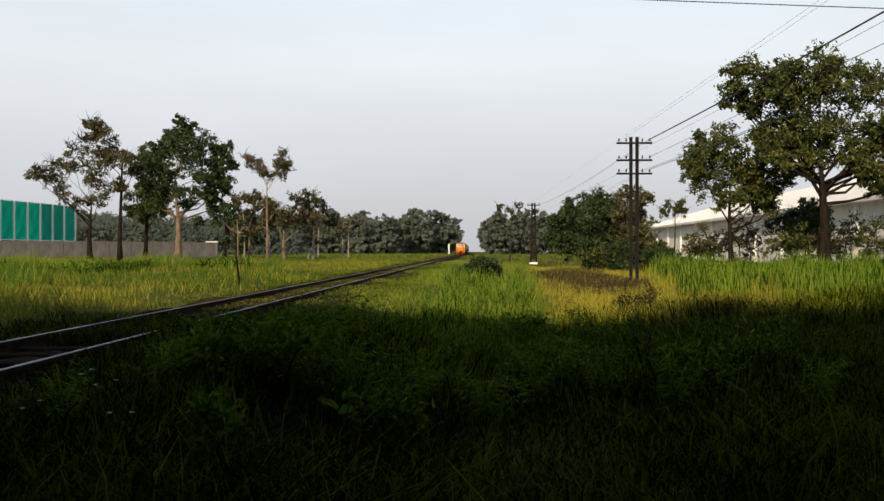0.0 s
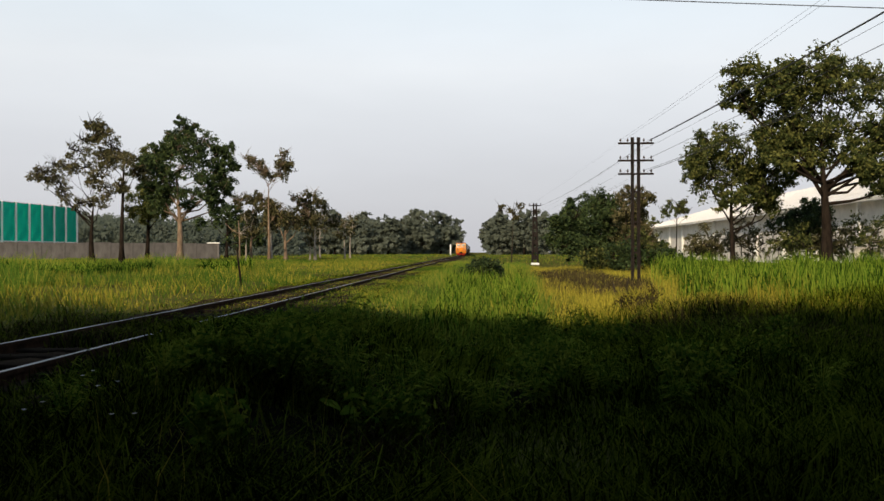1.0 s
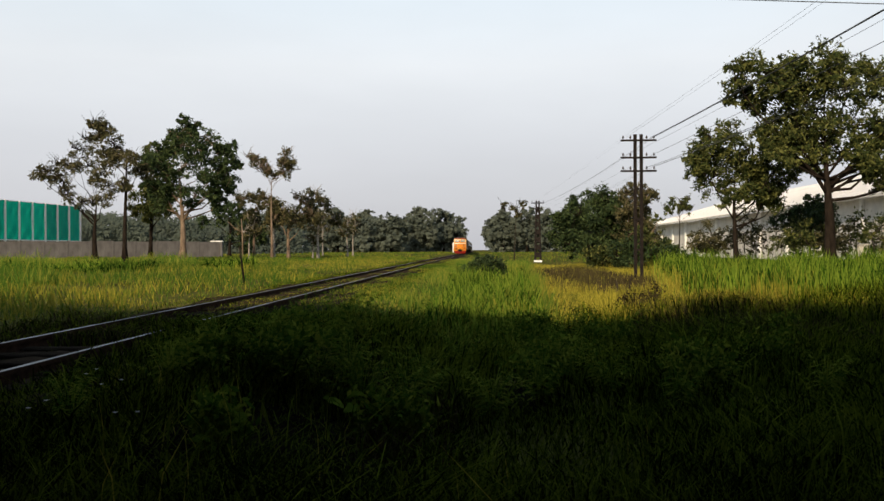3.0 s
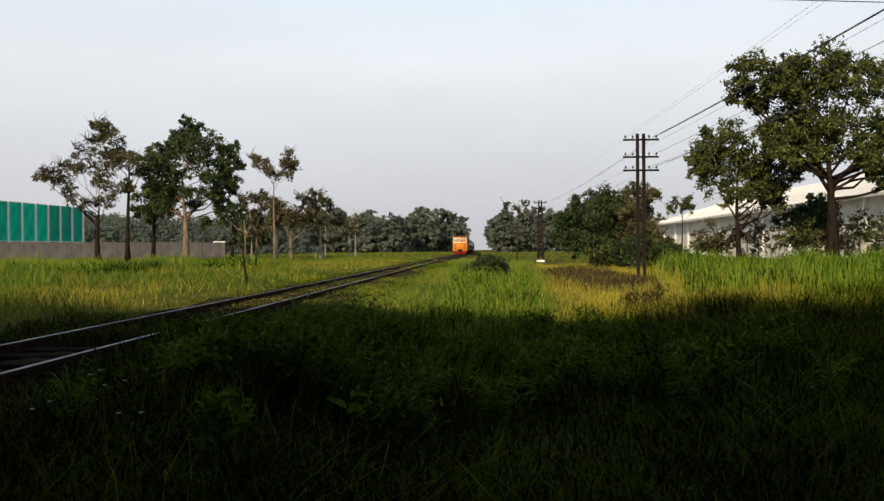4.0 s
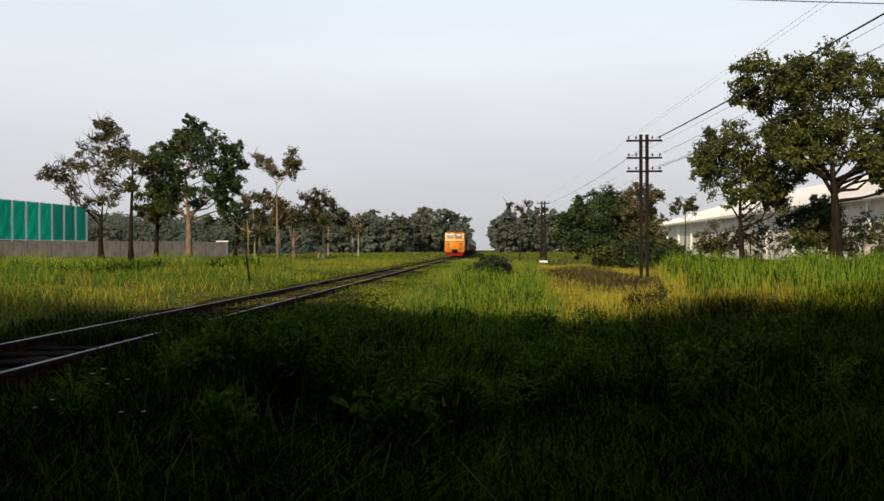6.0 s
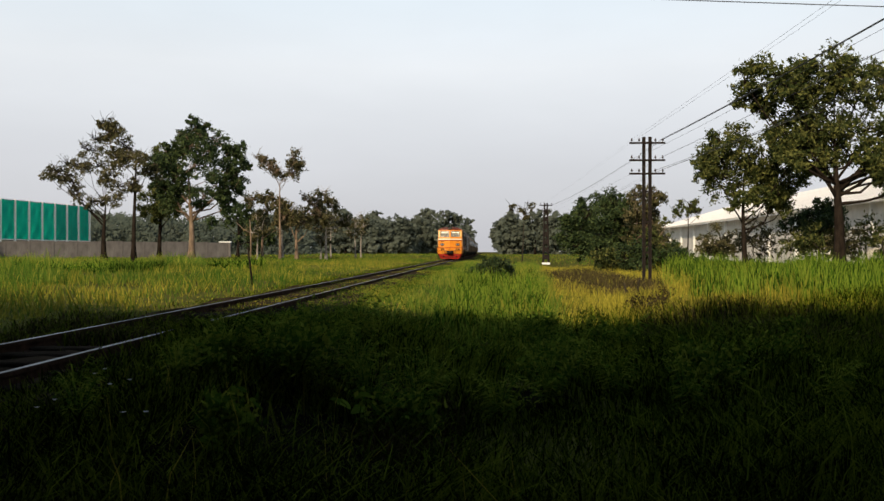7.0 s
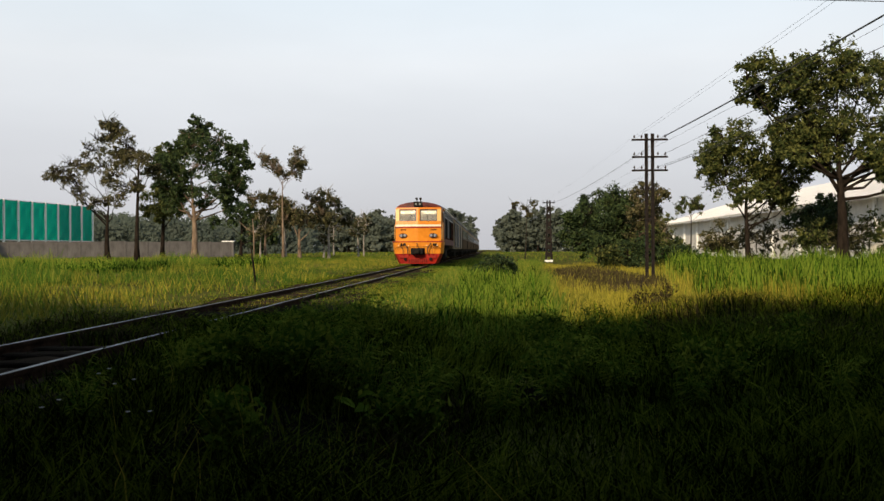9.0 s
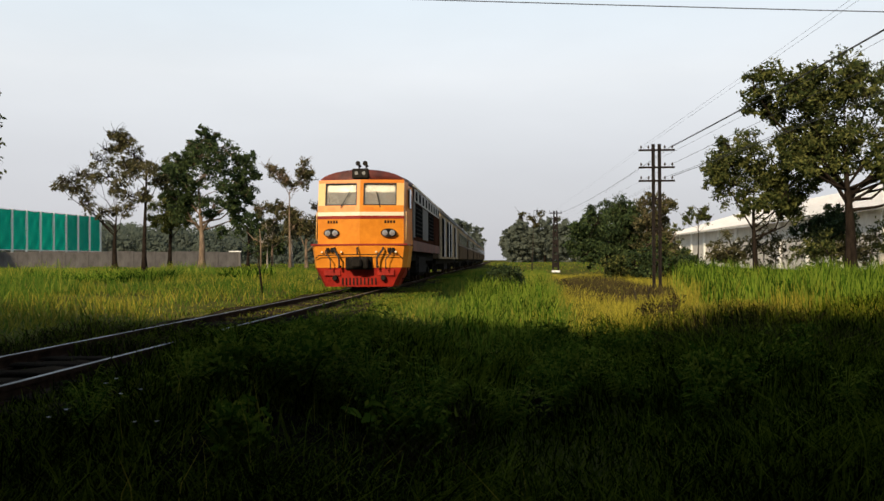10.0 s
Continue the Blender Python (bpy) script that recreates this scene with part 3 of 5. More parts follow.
def tree(label, x, y, lobes, radius, fork, leaf_mat, bark, seed, clumps=12, per=30, leaf=0.22, spread=0.42, name="tree", z0=None, lean=0.0, bare=0, top=None, fill=0, outward=0.7, limb=0.24, twigs=True):
    """A trunk that forks into bent limbs, one to each lobe of the crown (offset along x, height, size), with twigs and clumps of leaves."""
    rng = np.random.default_rng(seed)
    rr = random.Random(seed)
    z0 = float(ground_z(x, y)) - 0.1 if z0 is None else z0
    root = new(name)
    root.location = (x, y, z0)
    tagged(root, label, "tree")
    verts, faces, cents, rads, hubs = [], [], [], [], []
    high = top if top else max(z for _, z, _ in lobes) - z0 - 1.0
    n = 8
    axis = []
    for i in range(n):
        f = i / (n - 1)
        axis.append(Vector((lean * f * high + 0.12 * radius * 6 * math.sin(3.1 * f + seed) * f, 0.25 * math.sin(2.3 * f + seed * 2) * f, f * high)))
    flare = lambda f: radius * (1.0 - 0.82 * f) * (1 + 0.5 * max(0, 0.08 - f) / 0.08)
    tube(axis, [flare(i / (n - 1)) for i in range(n)], 9, verts, faces)

    def on_axis(h):
        f = min(max(h / high, 0), 0.98) * (n - 1)
        i = int(f)
        return axis[i].lerp(axis[i + 1], f - i), radius * (1 - 0.82 * h / high)
    whole = []
    for dx, z, r in lobes:
        dy = rr.uniform(-1.1, 1.1) * max(r, 1.2)
        hub = Vector((dx, dy, z - z0))
        whole.append((hub, r * 0.72, None))
        for _ in range(2):
            a = rr.uniform(0, 2 * math.pi)
            whole.append((Vector((dx + 0.75 * r * math.cos(a), dy + rr.uniform(-0.8, 0.8) * r, z - z0 + 0.7 * r * math.sin(a))), r * rr.uniform(0.36, 0.6), hub))
    boughs = [w for w in whole if w[2] is None]
    near_pairs = [(p, q) for p, q in itertools.combinations(boughs, 2) if (p[0].x - q[0].x) ** 2 + (p[0].z - q[0].z) ** 2 < 12]
    for _ in range(fill if near_pairs else 0):          # smaller boughs that close the crown between the main ones
        p, q = rr.choice(near_pairs)
        whole.append((p[0].lerp(q[0], rr.uniform(0.3, 0.7)) + Vector((rr.gauss(0, 0.25), rr.gauss(0, 0.7), rr.gauss(0, 0.25))), 0.5 * (p[1] + q[1]) * rr.uniform(0.6, 0.95), p[0]))
    for c, r, hub in whole:
        dx = c.x
        h = max(fork, min(c.z - 1.15 * abs(dx) - 0.9, high * 0.95))
        h = min(max(h, fork) + rr.uniform(0, 0.16 * high), high * 0.96)
        s, r0 = on_axis(h)
        if hub:
            tube([hub, hub.lerp(c, 0.5) + Vector((rr.uniform(-0.12, 0.12), rr.uniform(-0.12, 0.12), rr.uniform(0, 0.2))), c], [0.06, 0.045, 0.025], 5, verts, faces)
        elif (c - s).length > 0.4:
            m1 = s.lerp(c, 0.35) + Vector((rr.uniform(-0.5, 0.5), rr.uniform(-0.4, 0.4), rr.uniform(-0.5, 0.3)))
            m2 = s.lerp(c, 0.7) + Vector((rr.uniform(-0.5, 0.5), rr.uniform(-0.4, 0.4), rr.uniform(-0.5, 0.3)))
            q = max(0.025, min(r0 * 0.5, 0.04 + radius * limb))
            tube([s, m1, m2, c], [q, q * 0.75, q * 0.5, q * 0.28], 6, verts, faces)
        for k in range(max(4, round(clumps * (0.8 if hub is None else 0.5)))):
            d = Vector((rr.gauss(0, 1), rr.gauss(0, 1), rr.gauss(0.15, 0.8))).normalized() * r * rr.uniform(0.45, 1.25)
            e = c + d
            if k % 2 == 0 and twigs:
                w = c + d * 0.5 + Vector((rr.uniform(-0.15, 0.15), rr.uniform(-0.15, 0.15), rr.uniform(-0.1, 0.2)))
                tube([c, w, e], [0.035, 0.022, 0.008], 4, verts, faces)
            cents.append(tuple(e))
            rads.append((0.12 + r * spread * 0.8) * rr.uniform(0.5, 1.2))
            hubs.append(tuple(c - Vector((0, 0, 0.3 * r))))
    for k in range(bare):
        dx, z, r = rr.choice(lobes)
        c = Vector((dx, rr.uniform(-r, r), z - z0))
        e = c + Vector((rr.uniform(-1, 1), rr.uniform(-1, 1), rr.uniform(0.3, 1.4)))
        tube([c, c.lerp(e, 0.5) + Vector((rr.uniform(-0.25, 0.25), 0, rr.uniform(-0.1, 0.2))), e], [0.04, 0.025, 0.01], 4, verts, faces)
    mesh_ob("trunk", verts, faces, bark, root, smooth=True)
    if cents:
        quick_mesh("crown", leaf_cloud(rng, np.array(cents), np.array(rads), per, leaf, hubs=np.array(hubs), outward=outward), 4, leaf_mat, root)
    return root


def build_trees():
    # field trees beyond the railway
    tree("sparse, half-bare field tree with forked pale trunk", -41.0, 95, [(-5.0, 10.3, 1.2), (-3.3, 8.9, 1.3), (-2.1, 12.6, 1.1), (-0.2, 10.6, 1.2), (1.5, 8.6, 1.3), (-1.2, 6.9, 1.0), (0.6, 12.0, 1.0), (-3.9, 10.9, 0.9), (2.2, 10.6, 1.2), (-0.9, 13.6, 0.8), (-4.6, 9.2, 1.0), (-2.9, 7.6, 1.0), (-2.4, 10.6, 1.1), (1.4, 7.2, 1.0), (-5.9, 9.8, 0.8)],
         0.33, 3.7, M_LEAF_BROWN, M_BARK_DARK, 11, clumps=14, per=14, leaf=0.2, spread=0.42, bare=190, top=6.2, fill=8, limb=0.55)
    tree("slim tree with a broken dark trunk and thin leaves", -32.6, 82, [(-2.0, 12.6, 1.1), (-0.9, 11.4, 1.2), (0.6, 10.0, 0.9), (-0.1, 7.8, 0.8), (1.3, 8.9, 0.9), (-2.2, 8.6, 0.9), (-2.6, 13.3, 0.9), (-1.4, 10.2, 1.0)],
         0.24, 5.0, M_LEAF_BROWN, M_BARK_DARK, 12, clumps=15, per=22, leaf=0.2, spread=0.42, bare=60, top=10.6, fill=6, limb=0.4)
    tree("leafy field tree with a dark trunk", -38.7, 105, [(0, 12.6, 1.6), (0.9, 10.2, 1.9), (-0.9, 8.7, 1.6), (1.6, 12.0, 1.6), (0.2, 7.4, 1.5), (2.2, 8.3, 1.6), (0.4, 6.0, 1.2), (-0.9, 6.6, 1.2), (1.9, 6.4, 1.4)],
         0.28, 3.0, M_LEAF, M_BARK_DARK, 13, clumps=18, per=34, leaf=0.22, spread=0.48, bare=24, top=9.5, fill=10)
    tree("tall broad-crowned field tree with a pale orange trunk", -31.5, 95, [(0.8, 14.6, 1.1), (-0.9, 13.0, 1.4), (2.7, 13.2, 1.4), (4.7, 12.1, 1.2), (4.5, 9.8, 1.4), (0.9, 10.6, 1.9), (-2.1, 10.4, 1.7), (3.3, 8.0, 1.4), (-0.9, 8.0, 1.5), (1.8, 12.4, 1.7), (5.2, 11.0, 1.0), (2.8, 10.3, 1.7), (-2.6, 8.2, 1.2), (-2.4, 12.2, 1.3), (-3.2, 10.8, 1.2), (-1.6, 9.2, 1.4), (-2.4, 6.8, 1.2), (3.7, 6.7, 1.2), (1.7, 7.4, 1.3), (4.7, 8.3, 1.2), (1.0, 14.7, 0.8), (-0.6, 13.9, 0.9)],
         0.38, 4.0, M_LEAF_GREEN, M_BARK_PALE, 14, clumps=18, per=38, leaf=0.23, spread=0.5, bare=30, top=9.0, fill=10, limb=0.45)
    tree("lanky tree with a leaf tuft on a forked top", -21.9, 95, [(-1.9, 11.2, 0.9), (-0.4, 10.0, 0.8), (1.5, 11.6, 1.0), (1.3, 9.8, 0.9), (-1.1, 10.4, 0.9), (-2.5, 11.6, 0.7), (2.2, 10.6, 0.7)],
         0.17, 7.0, M_LEAF_BROWN, M_BARK_PALE, 15, clumps=15, per=14, leaf=0.19, spread=0.42, bare=60, top=8.6, fill=5)
    tree("low browning field tree with leaning trunks", -21.2, 100, [(-1.2, 6.6, 1.3), (1.2, 7.2, 1.4), (2.6, 5.6, 1.2), (-1.4, 5.2, 1.2), (0.9, 4.7, 1.3), (2.1, 6.6, 1.2), (0, 5.7, 1.4)],
         0.24, 1.6, M_LEAF_BROWN, M_BARK_PALE, 16, clumps=14, per=26, leaf=0.21, spread=0.45, bare=60, top=5.0, fill=4)
    tree("half-bare browning field tree", -18.6, 104, [(-0.2, 8.0, 0.9), (0.8, 6.8, 1.0), (1.4, 5.3, 1.0), (-0.9, 5.6, 1.0), (2.2, 4.9, 0.8)],
         0.18, 2.2, M_LEAF_BROWN, M_BARK_WHITE, 17, clumps=13, per=22, leaf=0.22, spread=0.42, bare=50, top=6.0, fill=2)
    tree("low browning field tree with pale trunk", -27.6, 110, [(-0.9, 8.0, 1.1), (0.6, 7.2, 1.2), (-0.4, 5.8, 1.3), (1.3, 8.1, 0.9), (0.4, 4.9, 1.2), (2.4, 6.4, 1.2), (3.0, 5.0, 1.2)],
         0.2, 1.9, M_LEAF_BROWN, M_BARK_PALE, 18, clumps=14, per=26, leaf=0.21, spread=0.45, bare=46, top=6.0, fill=3)
    tree("dark leafy tree behind the concrete wall", -39.6, 142, [(0, 8.0, 2.2), (2.4, 6.8, 2.2), (-2.2, 6.6, 2.2), (4.6, 4.8, 2.0), (1, 4.0, 2.4), (3.2, 3.6, 2.2)],
         0.3, 1.5, M_LEAF_GREEN, M_BARK_DARK, 19, clumps=16, per=40, leaf=0.32)
    for k, (x, h) in enumerate(((-24.6, 5.0), (-23.2, 6.4), (-19.6, 4.2), (-16.2, 5.2), (-26.4, 5.6), (-21.0, 6.0), (-17.6, 6.2))):
        tree("slender young tree with a pale thin trunk", x, 96 + 5 * k, [(0.1, h, 0.9), (0.5, h - 1.1, 0.9), (-0.5, h - 1.3, 0.8)], 0.13, 2.2, M_LEAF_BROWN, M_BARK_WHITE, 30 + k, clumps=8, per=14, leaf=0.24, spread=0.46, bare=12)
    # roadside tree beyond the railway
    tree("leafy roadside tree beyond the railway", -20.52, 31, [(1.6, 6.6, 1.2), (1.2, 5.2, 1.0), (0, 8, 1.8), (-1.8, 6.5, 1.7), (0.2, 9.6, 1.5), (-2.2, 8.6, 1.6)],
         0.26, 3.0, M_LEAF, M_BARK_DARK, 20, clumps=12, per=30, leaf=0.16)
    # big trees by the warehouse
    tree("large broad-crowned tree with a dark forked trunk", 26.4, 69, [(-0.7, 15.2, 1.7), (1.6, 14.8, 1.7), (3.2, 13.2, 1.8), (-2.6, 12.9, 1.7), (-5.6, 15.3, 1.3), (-7.0, 14.3, 1.3), (-6.2, 13.4, 1.1), (-0.9, 11.4, 2.0), (1.7, 10.6, 1.9), (-5.0, 12.9, 0.9), (-3.2, 9.3, 1.5), (3.7, 8.4, 1.5), (-1.7, 13.6, 1.8), (0.8, 12.9, 2.0), (4.2, 10.8, 1.7), (2.9, 7.0, 1.2), (-0.4, 8.0, 1.3), (-4.0, 13.8, 1.2), (5.4, 9.6, 1.6), (6.2, 11.8, 1.6), (0.7, 8.8, 1.4), (3.2, 9.6, 1.5), (-2.6, 10.4, 1.6), (-4.6, 14.0, 1.3), (0.2, 14.2, 1.6), (2.2, 7.7, 1.3), (4.7, 7.1, 1.3), (-2.2, 11.6, 1.6), (5.0, 13.0, 1.5), (3.6, 14.4, 1.4), (-3.1, 14.4, 1.4), (-2.0, 15.0, 1.3), (-3.6, 8.4, 1.1), (-4.5, 10.9, 0.8), (-3.9, 10.0, 1.0), (5.6, 8.2, 1.3), (5.2, 6.4, 1.2), (-1.2, 9.8, 1.3)],
         0.5, 5.2, M_LEAF, M_BARK_DARK, 21, clumps=18, per=32, leaf=0.22, spread=0.5, bare=60, top=10.0, fill=30, limb=0.34)
    tree("round-crowned tree beside the large tree", 20.3, 72, [(-2.5, 9.7, 1.4), (-0.3, 10.0, 1.5), (1.5, 8.8, 1.6), (-3.3, 8.3, 1.2), (-1.6, 7.3, 1.6), (1.0, 6.8, 1.6), (3.1, 8.4, 1.5), (-0.3, 5.6, 1.2), (2.2, 6.0, 1.4), (0, 8.2, 1.6), (-1.8, 8.8, 1.5), (3.6, 7.0, 1.3), (3.4, 5.2, 1.2), (4.0, 9.4, 1.2)],
         0.26, 2.6, M_LEAF, M_BARK_DARK, 22, clumps=18, per=36, leaf=0.2, spread=0.5, bare=30, top=7.6, fill=22)
    tree("dark low bushy tree", 28.6, 79, [(-1.5, 4.6, 1.4), (0.4, 4.0, 1.5), (1.7, 4.5, 1.4), (-0.4, 2.7, 1.6), (1.5, 2.7, 1.5), (0.5, 5.2, 1.1)],
         0.16, 0.7, M_LEAF_GREEN, M_BARK_DARK, 23, clumps=16, per=46, leaf=0.19, name="bush", fill=5)
    tree("small thin tree with a leaf tuft", 19.8, 90, [(-0.6, 6.0, 0.7), (0.2, 5.9, 0.7), (0.9, 6.3, 0.7), (1.0, 5.4, 0.6), (-0.9, 5.3, 0.5)],
         0.11, 3.6, M_LEAF, M_BARK, 24, clumps=8, per=20, leaf=0.2, bare=5)
    for k, (x, y, h) in enumerate(((17.0, 84, 2.6), (24.2, 80, 4.2), (27.6, 78, 3.8), (22.0, 86, 3.6), (31.5, 72, 4.4), (16.0, 95, 3.0), (33.0, 80, 4.0), (19.4, 78, 3.0), (25.6, 74, 3.4), (29.6, 76, 3.6), (14.6, 88, 2.4))):
        tree("shrub with dull green leaves beside the warehouse", x, y, [(0, h * 0.75, h * 0.42), (0.8, h * 0.55, h * 0.4), (-0.8, h * 0.5, h * 0.4)], 0.08, 0.4, M_LEAF_BROWN if k % 2 else M_LEAF, M_BARK, 60 + k, clumps=12, per=22, leaf=0.2, name="bush")
    tree("rounded dark green bush beside the railway", 0.2, 46, [(-0.4, 0.7, 0.5), (0.5, 0.7, 0.5), (0.05, 0.92, 0.42), (1.0, 0.4, 0.45), (-0.9, 0.4, 0.42), (0.2, 0.4, 0.5), (0.9, 0.65, 0.4)],
         0.04, 0.15, M_LEAF_GREEN, M_BARK_DARK, 28, clumps=14, per=40, leaf=0.09, spread=0.6, name="bush", fill=6)
    # thicket behind the first pole
    for k, (x, y, h) in enumerate(((9.0, 65, 1.9), (10.3, 63, 2.4), (11.7, 64, 2.7), (12.9, 62, 2.2))):
        tree("low dense dark green thicket bush", x, y, [(0, h * 0.75, h * 0.4), (0.7, h * 0.5, h * 0.42), (-0.7, h * 0.5, h * 0.42), (0.1, h * 0.3, h * 0.45)], 0.06, 0.3, M_LEAF_GREEN if k % 2 else M_LEAF, M_BARK_DARK, 190 + k, clumps=14, per=30, leaf=0.15, name="bush")
    tree("dense dark green thicket tree", 10.3, 80, [(0.7, 5.9, 1.4), (-1.6, 4.6, 1.5), (-2.7, 2.9, 1.4), (0.2, 3.9, 1.9), (1.9, 4.9, 1.6), (2.1, 2.5, 1.7), (-1.2, 2.0, 1.6), (0.4, 1.5, 1.6), (-3.0, 3.9, 1.0), (1.0, 5.0, 1.5)],
         0.2, 0.8, M_LEAF_GREEN, M_BARK_DARK, 25, clumps=20, per=44, leaf=0.19, spread=0.5, fill=8, bare=24)
    tree("dense green thicket tree beside the pole line", 10.4, 86, [(-0.8, 5.2, 1.2), (0.9, 5.9, 1.3), (-1.3, 3.9, 1.2), (0.0, 3.8, 1.6), (1.4, 3.4, 1.6), (-0.7, 2.1, 1.5), (0.9, 1.8, 1.6)],
         0.18, 0.8, M_LEAF_GREEN, M_BARK_DARK, 29, clumps=16, per=36, leaf=0.22, spread=0.5, fill=6, bare=16)
    tree("browning thicket tree with a pale trunk", 13.3, 77, [(-0.6, 6.2, 1.0), (0.8, 6.2, 0.9), (0.2, 4.0, 1.2), (1.1, 2.9, 1.2), (-0.8, 4.8, 1.0), (0.6, 5.2, 1.0), (0.2, 2.0, 1.3), (-0.8, 2.6, 1.2)],
         0.16, 1.2, M_LEAF_BROWN, M_BARK_PALE, 26, clumps=16, per=34, leaf=0.18, spread=0.46, bare=24, fill=6)
    tree("thin half-bare tree by the second pole", 4.6, 118, [(-1.3, 7.5, 0.5), (0.2, 6.9, 0.5), (1.1, 7.6, 0.55), (0.5, 6.2, 0.5)], 0.09, 3.5, M_LEAF_BROWN, M_BARK, 27, clumps=7, per=12, leaf=0.24, bare=14, lean=0.06)
    for k, (x, y, h, w) in enumerate(((20.5, 150, 9.0, 3.2), (24, 140, 8.5, 3.0))):
        tree("dull green tree along the pole line", x, y, [(0, h * 0.85, w * 0.6), (w * 0.6, h * 0.65, w * 0.6), (-w * 0.6, h * 0.62, w * 0.6), (0, h * 0.5, w * 0.65), (w * 0.3, h * 0.3, w * 0.6), (-w * 0.4, h * 0.3, w * 0.6)],
             0.22, 1.2, M_LEAF, M_BARK, 70 + k, clumps=13, per=28, leaf=0.36)
    # rows of tall trees that close the view on both sides of the line
    rr = random.Random(9)
    far = [(-17, 440, 20, 8), (-28, 430, 21, 9), (-40, 410, 17, 8), (-50, 415, 19, 8), (-62, 395, 18, 8), (-46, 350, 14, 6), (-14.5, 520, 21, 7), (-34, 460, 20, 8), (12, 440, 20, 8), (23, 430, 20, 8), (9.5, 500, 20, 7), (31, 410, 18, 8)]
    for k, (x, y, h, w) in enumerate(far):
        lobes = [(rr.uniform(-0.75, 0.75) * w, h * rr.uniform(0.35, 0.92), w * rr.uniform(0.36, 0.5)) for _ in range(12)] + [(0, h * 0.95, w * 0.35), (-w * 0.7, h * 0.5, w * 0.4), (w * 0.7, h * 0.5, w * 0.4), (0, h * 0.3, w * 0.5), (w * 0.5, h * 0.22, w * 0.4), (-w * 0.5, h * 0.22, w * 0.4), (0, h * 0.1, w * 0.5), (0, h * 0.62, w * 0.5), (w * 0.4, h * 0.75, w * 0.45), (-w * 0.4, h * 0.75, w * 0.45), (w * 0.2, h * 0.45, w * 0.5), (-w * 0.2, h * 0.45, w * 0.5)]
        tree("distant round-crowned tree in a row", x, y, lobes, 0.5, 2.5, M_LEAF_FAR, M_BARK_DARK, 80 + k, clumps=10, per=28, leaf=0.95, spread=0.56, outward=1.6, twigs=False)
    # woods along the skyline
    rng = np.random.default_rng(5)
    cents = []
    for x in np.arange(-280, 250, 2.2):
        if -15 < x < 6:
            continue
        y = 470 + rng.uniform(-20, 30)
        hh = 15.5 + 2.5 * math.sin(x * 0.05) + 1.5 * math.sin(x * 0.21) + rng.uniform(-1.5, 1.5) + (3.5 if x < -60 else 0)
        for z in np.arange(0.8, hh, 1.5):
            cents.append((x + rng.uniform(-1.5, 1.5), y + rng.uniform(-8, 8), z))
    near = []
    for x in np.arange(-150, -50, 2.0):
        hh = 10.5 + 1.5 * math.sin(x * 0.11) + rng.uniform(-1, 1)
        for z in np.arange(0.8, hh, 1.3):
            near.append((x + rng.uniform(-1, 1), 260 + rng.uniform(-5, 5), z))
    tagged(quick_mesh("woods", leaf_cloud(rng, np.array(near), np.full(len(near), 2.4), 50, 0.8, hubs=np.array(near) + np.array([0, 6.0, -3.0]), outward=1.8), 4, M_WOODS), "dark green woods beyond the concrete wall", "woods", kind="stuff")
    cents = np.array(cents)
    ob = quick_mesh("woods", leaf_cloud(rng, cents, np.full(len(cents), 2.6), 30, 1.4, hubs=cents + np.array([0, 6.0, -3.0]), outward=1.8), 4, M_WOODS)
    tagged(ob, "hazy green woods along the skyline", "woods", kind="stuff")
    # unseen tall dense trees over and behind the camera, which shade the foreground
    for row, (yc, top) in enumerate(((-6.0, 10.6), (-13.5, 13.2))):
        for k, x in enumerate(range(-38, 42, 4)):
            h = top + 0.5 * math.sin(k * 1.9 + row) + 4.8 * float(step01(-7.0, -3.0, x)) - (1.6 + 1.3 * row) * math.exp(-((x + 15.0 + 3.0 * row) / 3.6) ** 2) - 1.2 * row * float(step01(-7.0, -3.0, x)) + rr.uniform(-0.7, 0.7)
            shift = 4.8 * float(step01(7.0, -10.0, x)) * (1 - 0.95 * float(step01(-11.5, -18.5, x))) + 4.4 * math.exp(-((x + 14.5) / 3.0) ** 2)
            lobes = [(rr.uniform(-3, 3), h * f, 3.5 if f == 0.9 else 2.8) for f in (0.9, 0.82, 0.74, 0.66, 0.58)] + [(-2.5, h * 0.8, 2.6), (2.5, h * 0.8, 2.6), (-2.5, h * 0.6, 2.6), (2.5, h * 0.6, 2.6)]
            if row:
                lobes += [(rr.uniform(-3, 3), h * f, 2.8) for f in (0.5, 0.42, 0.34, 0.26, 0.18, 0.1)] + [(-2.5, h * 0.3, 2.6), (2.5, h * 0.3, 2.6), (2.5, h * 0.12, 2.6), (-2.5, h * 0.12, 2.6)]
            tree("dense leafy tree in a roadside row", x + 3 * row + rr.uniform(-1, 1), yc - shift + rr.uniform(-1, 1), lobes, 0.4, 4.0, M_LEAF_GREEN, M_BARK_DARK, 120 + 24 * row + k, clumps=9, per=(7 if row == 0 and x > -15 else 17), leaf=1.3, spread=0.6, twigs=False)
    # added canopy above the camera, out of view, to cut sky light on the near grass
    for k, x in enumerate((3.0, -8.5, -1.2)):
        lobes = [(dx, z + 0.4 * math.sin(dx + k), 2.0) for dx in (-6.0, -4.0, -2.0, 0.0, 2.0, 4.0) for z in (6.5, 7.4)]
        tree("unseen leafy tree added overhead to dim the near grass", x, 0.4, lobes, 0.3, 3.4, M_LEAF_GREEN, M_BARK_DARK, 260 + k, clumps=10, per=22, leaf=0.75, spread=0.55, twigs=False)
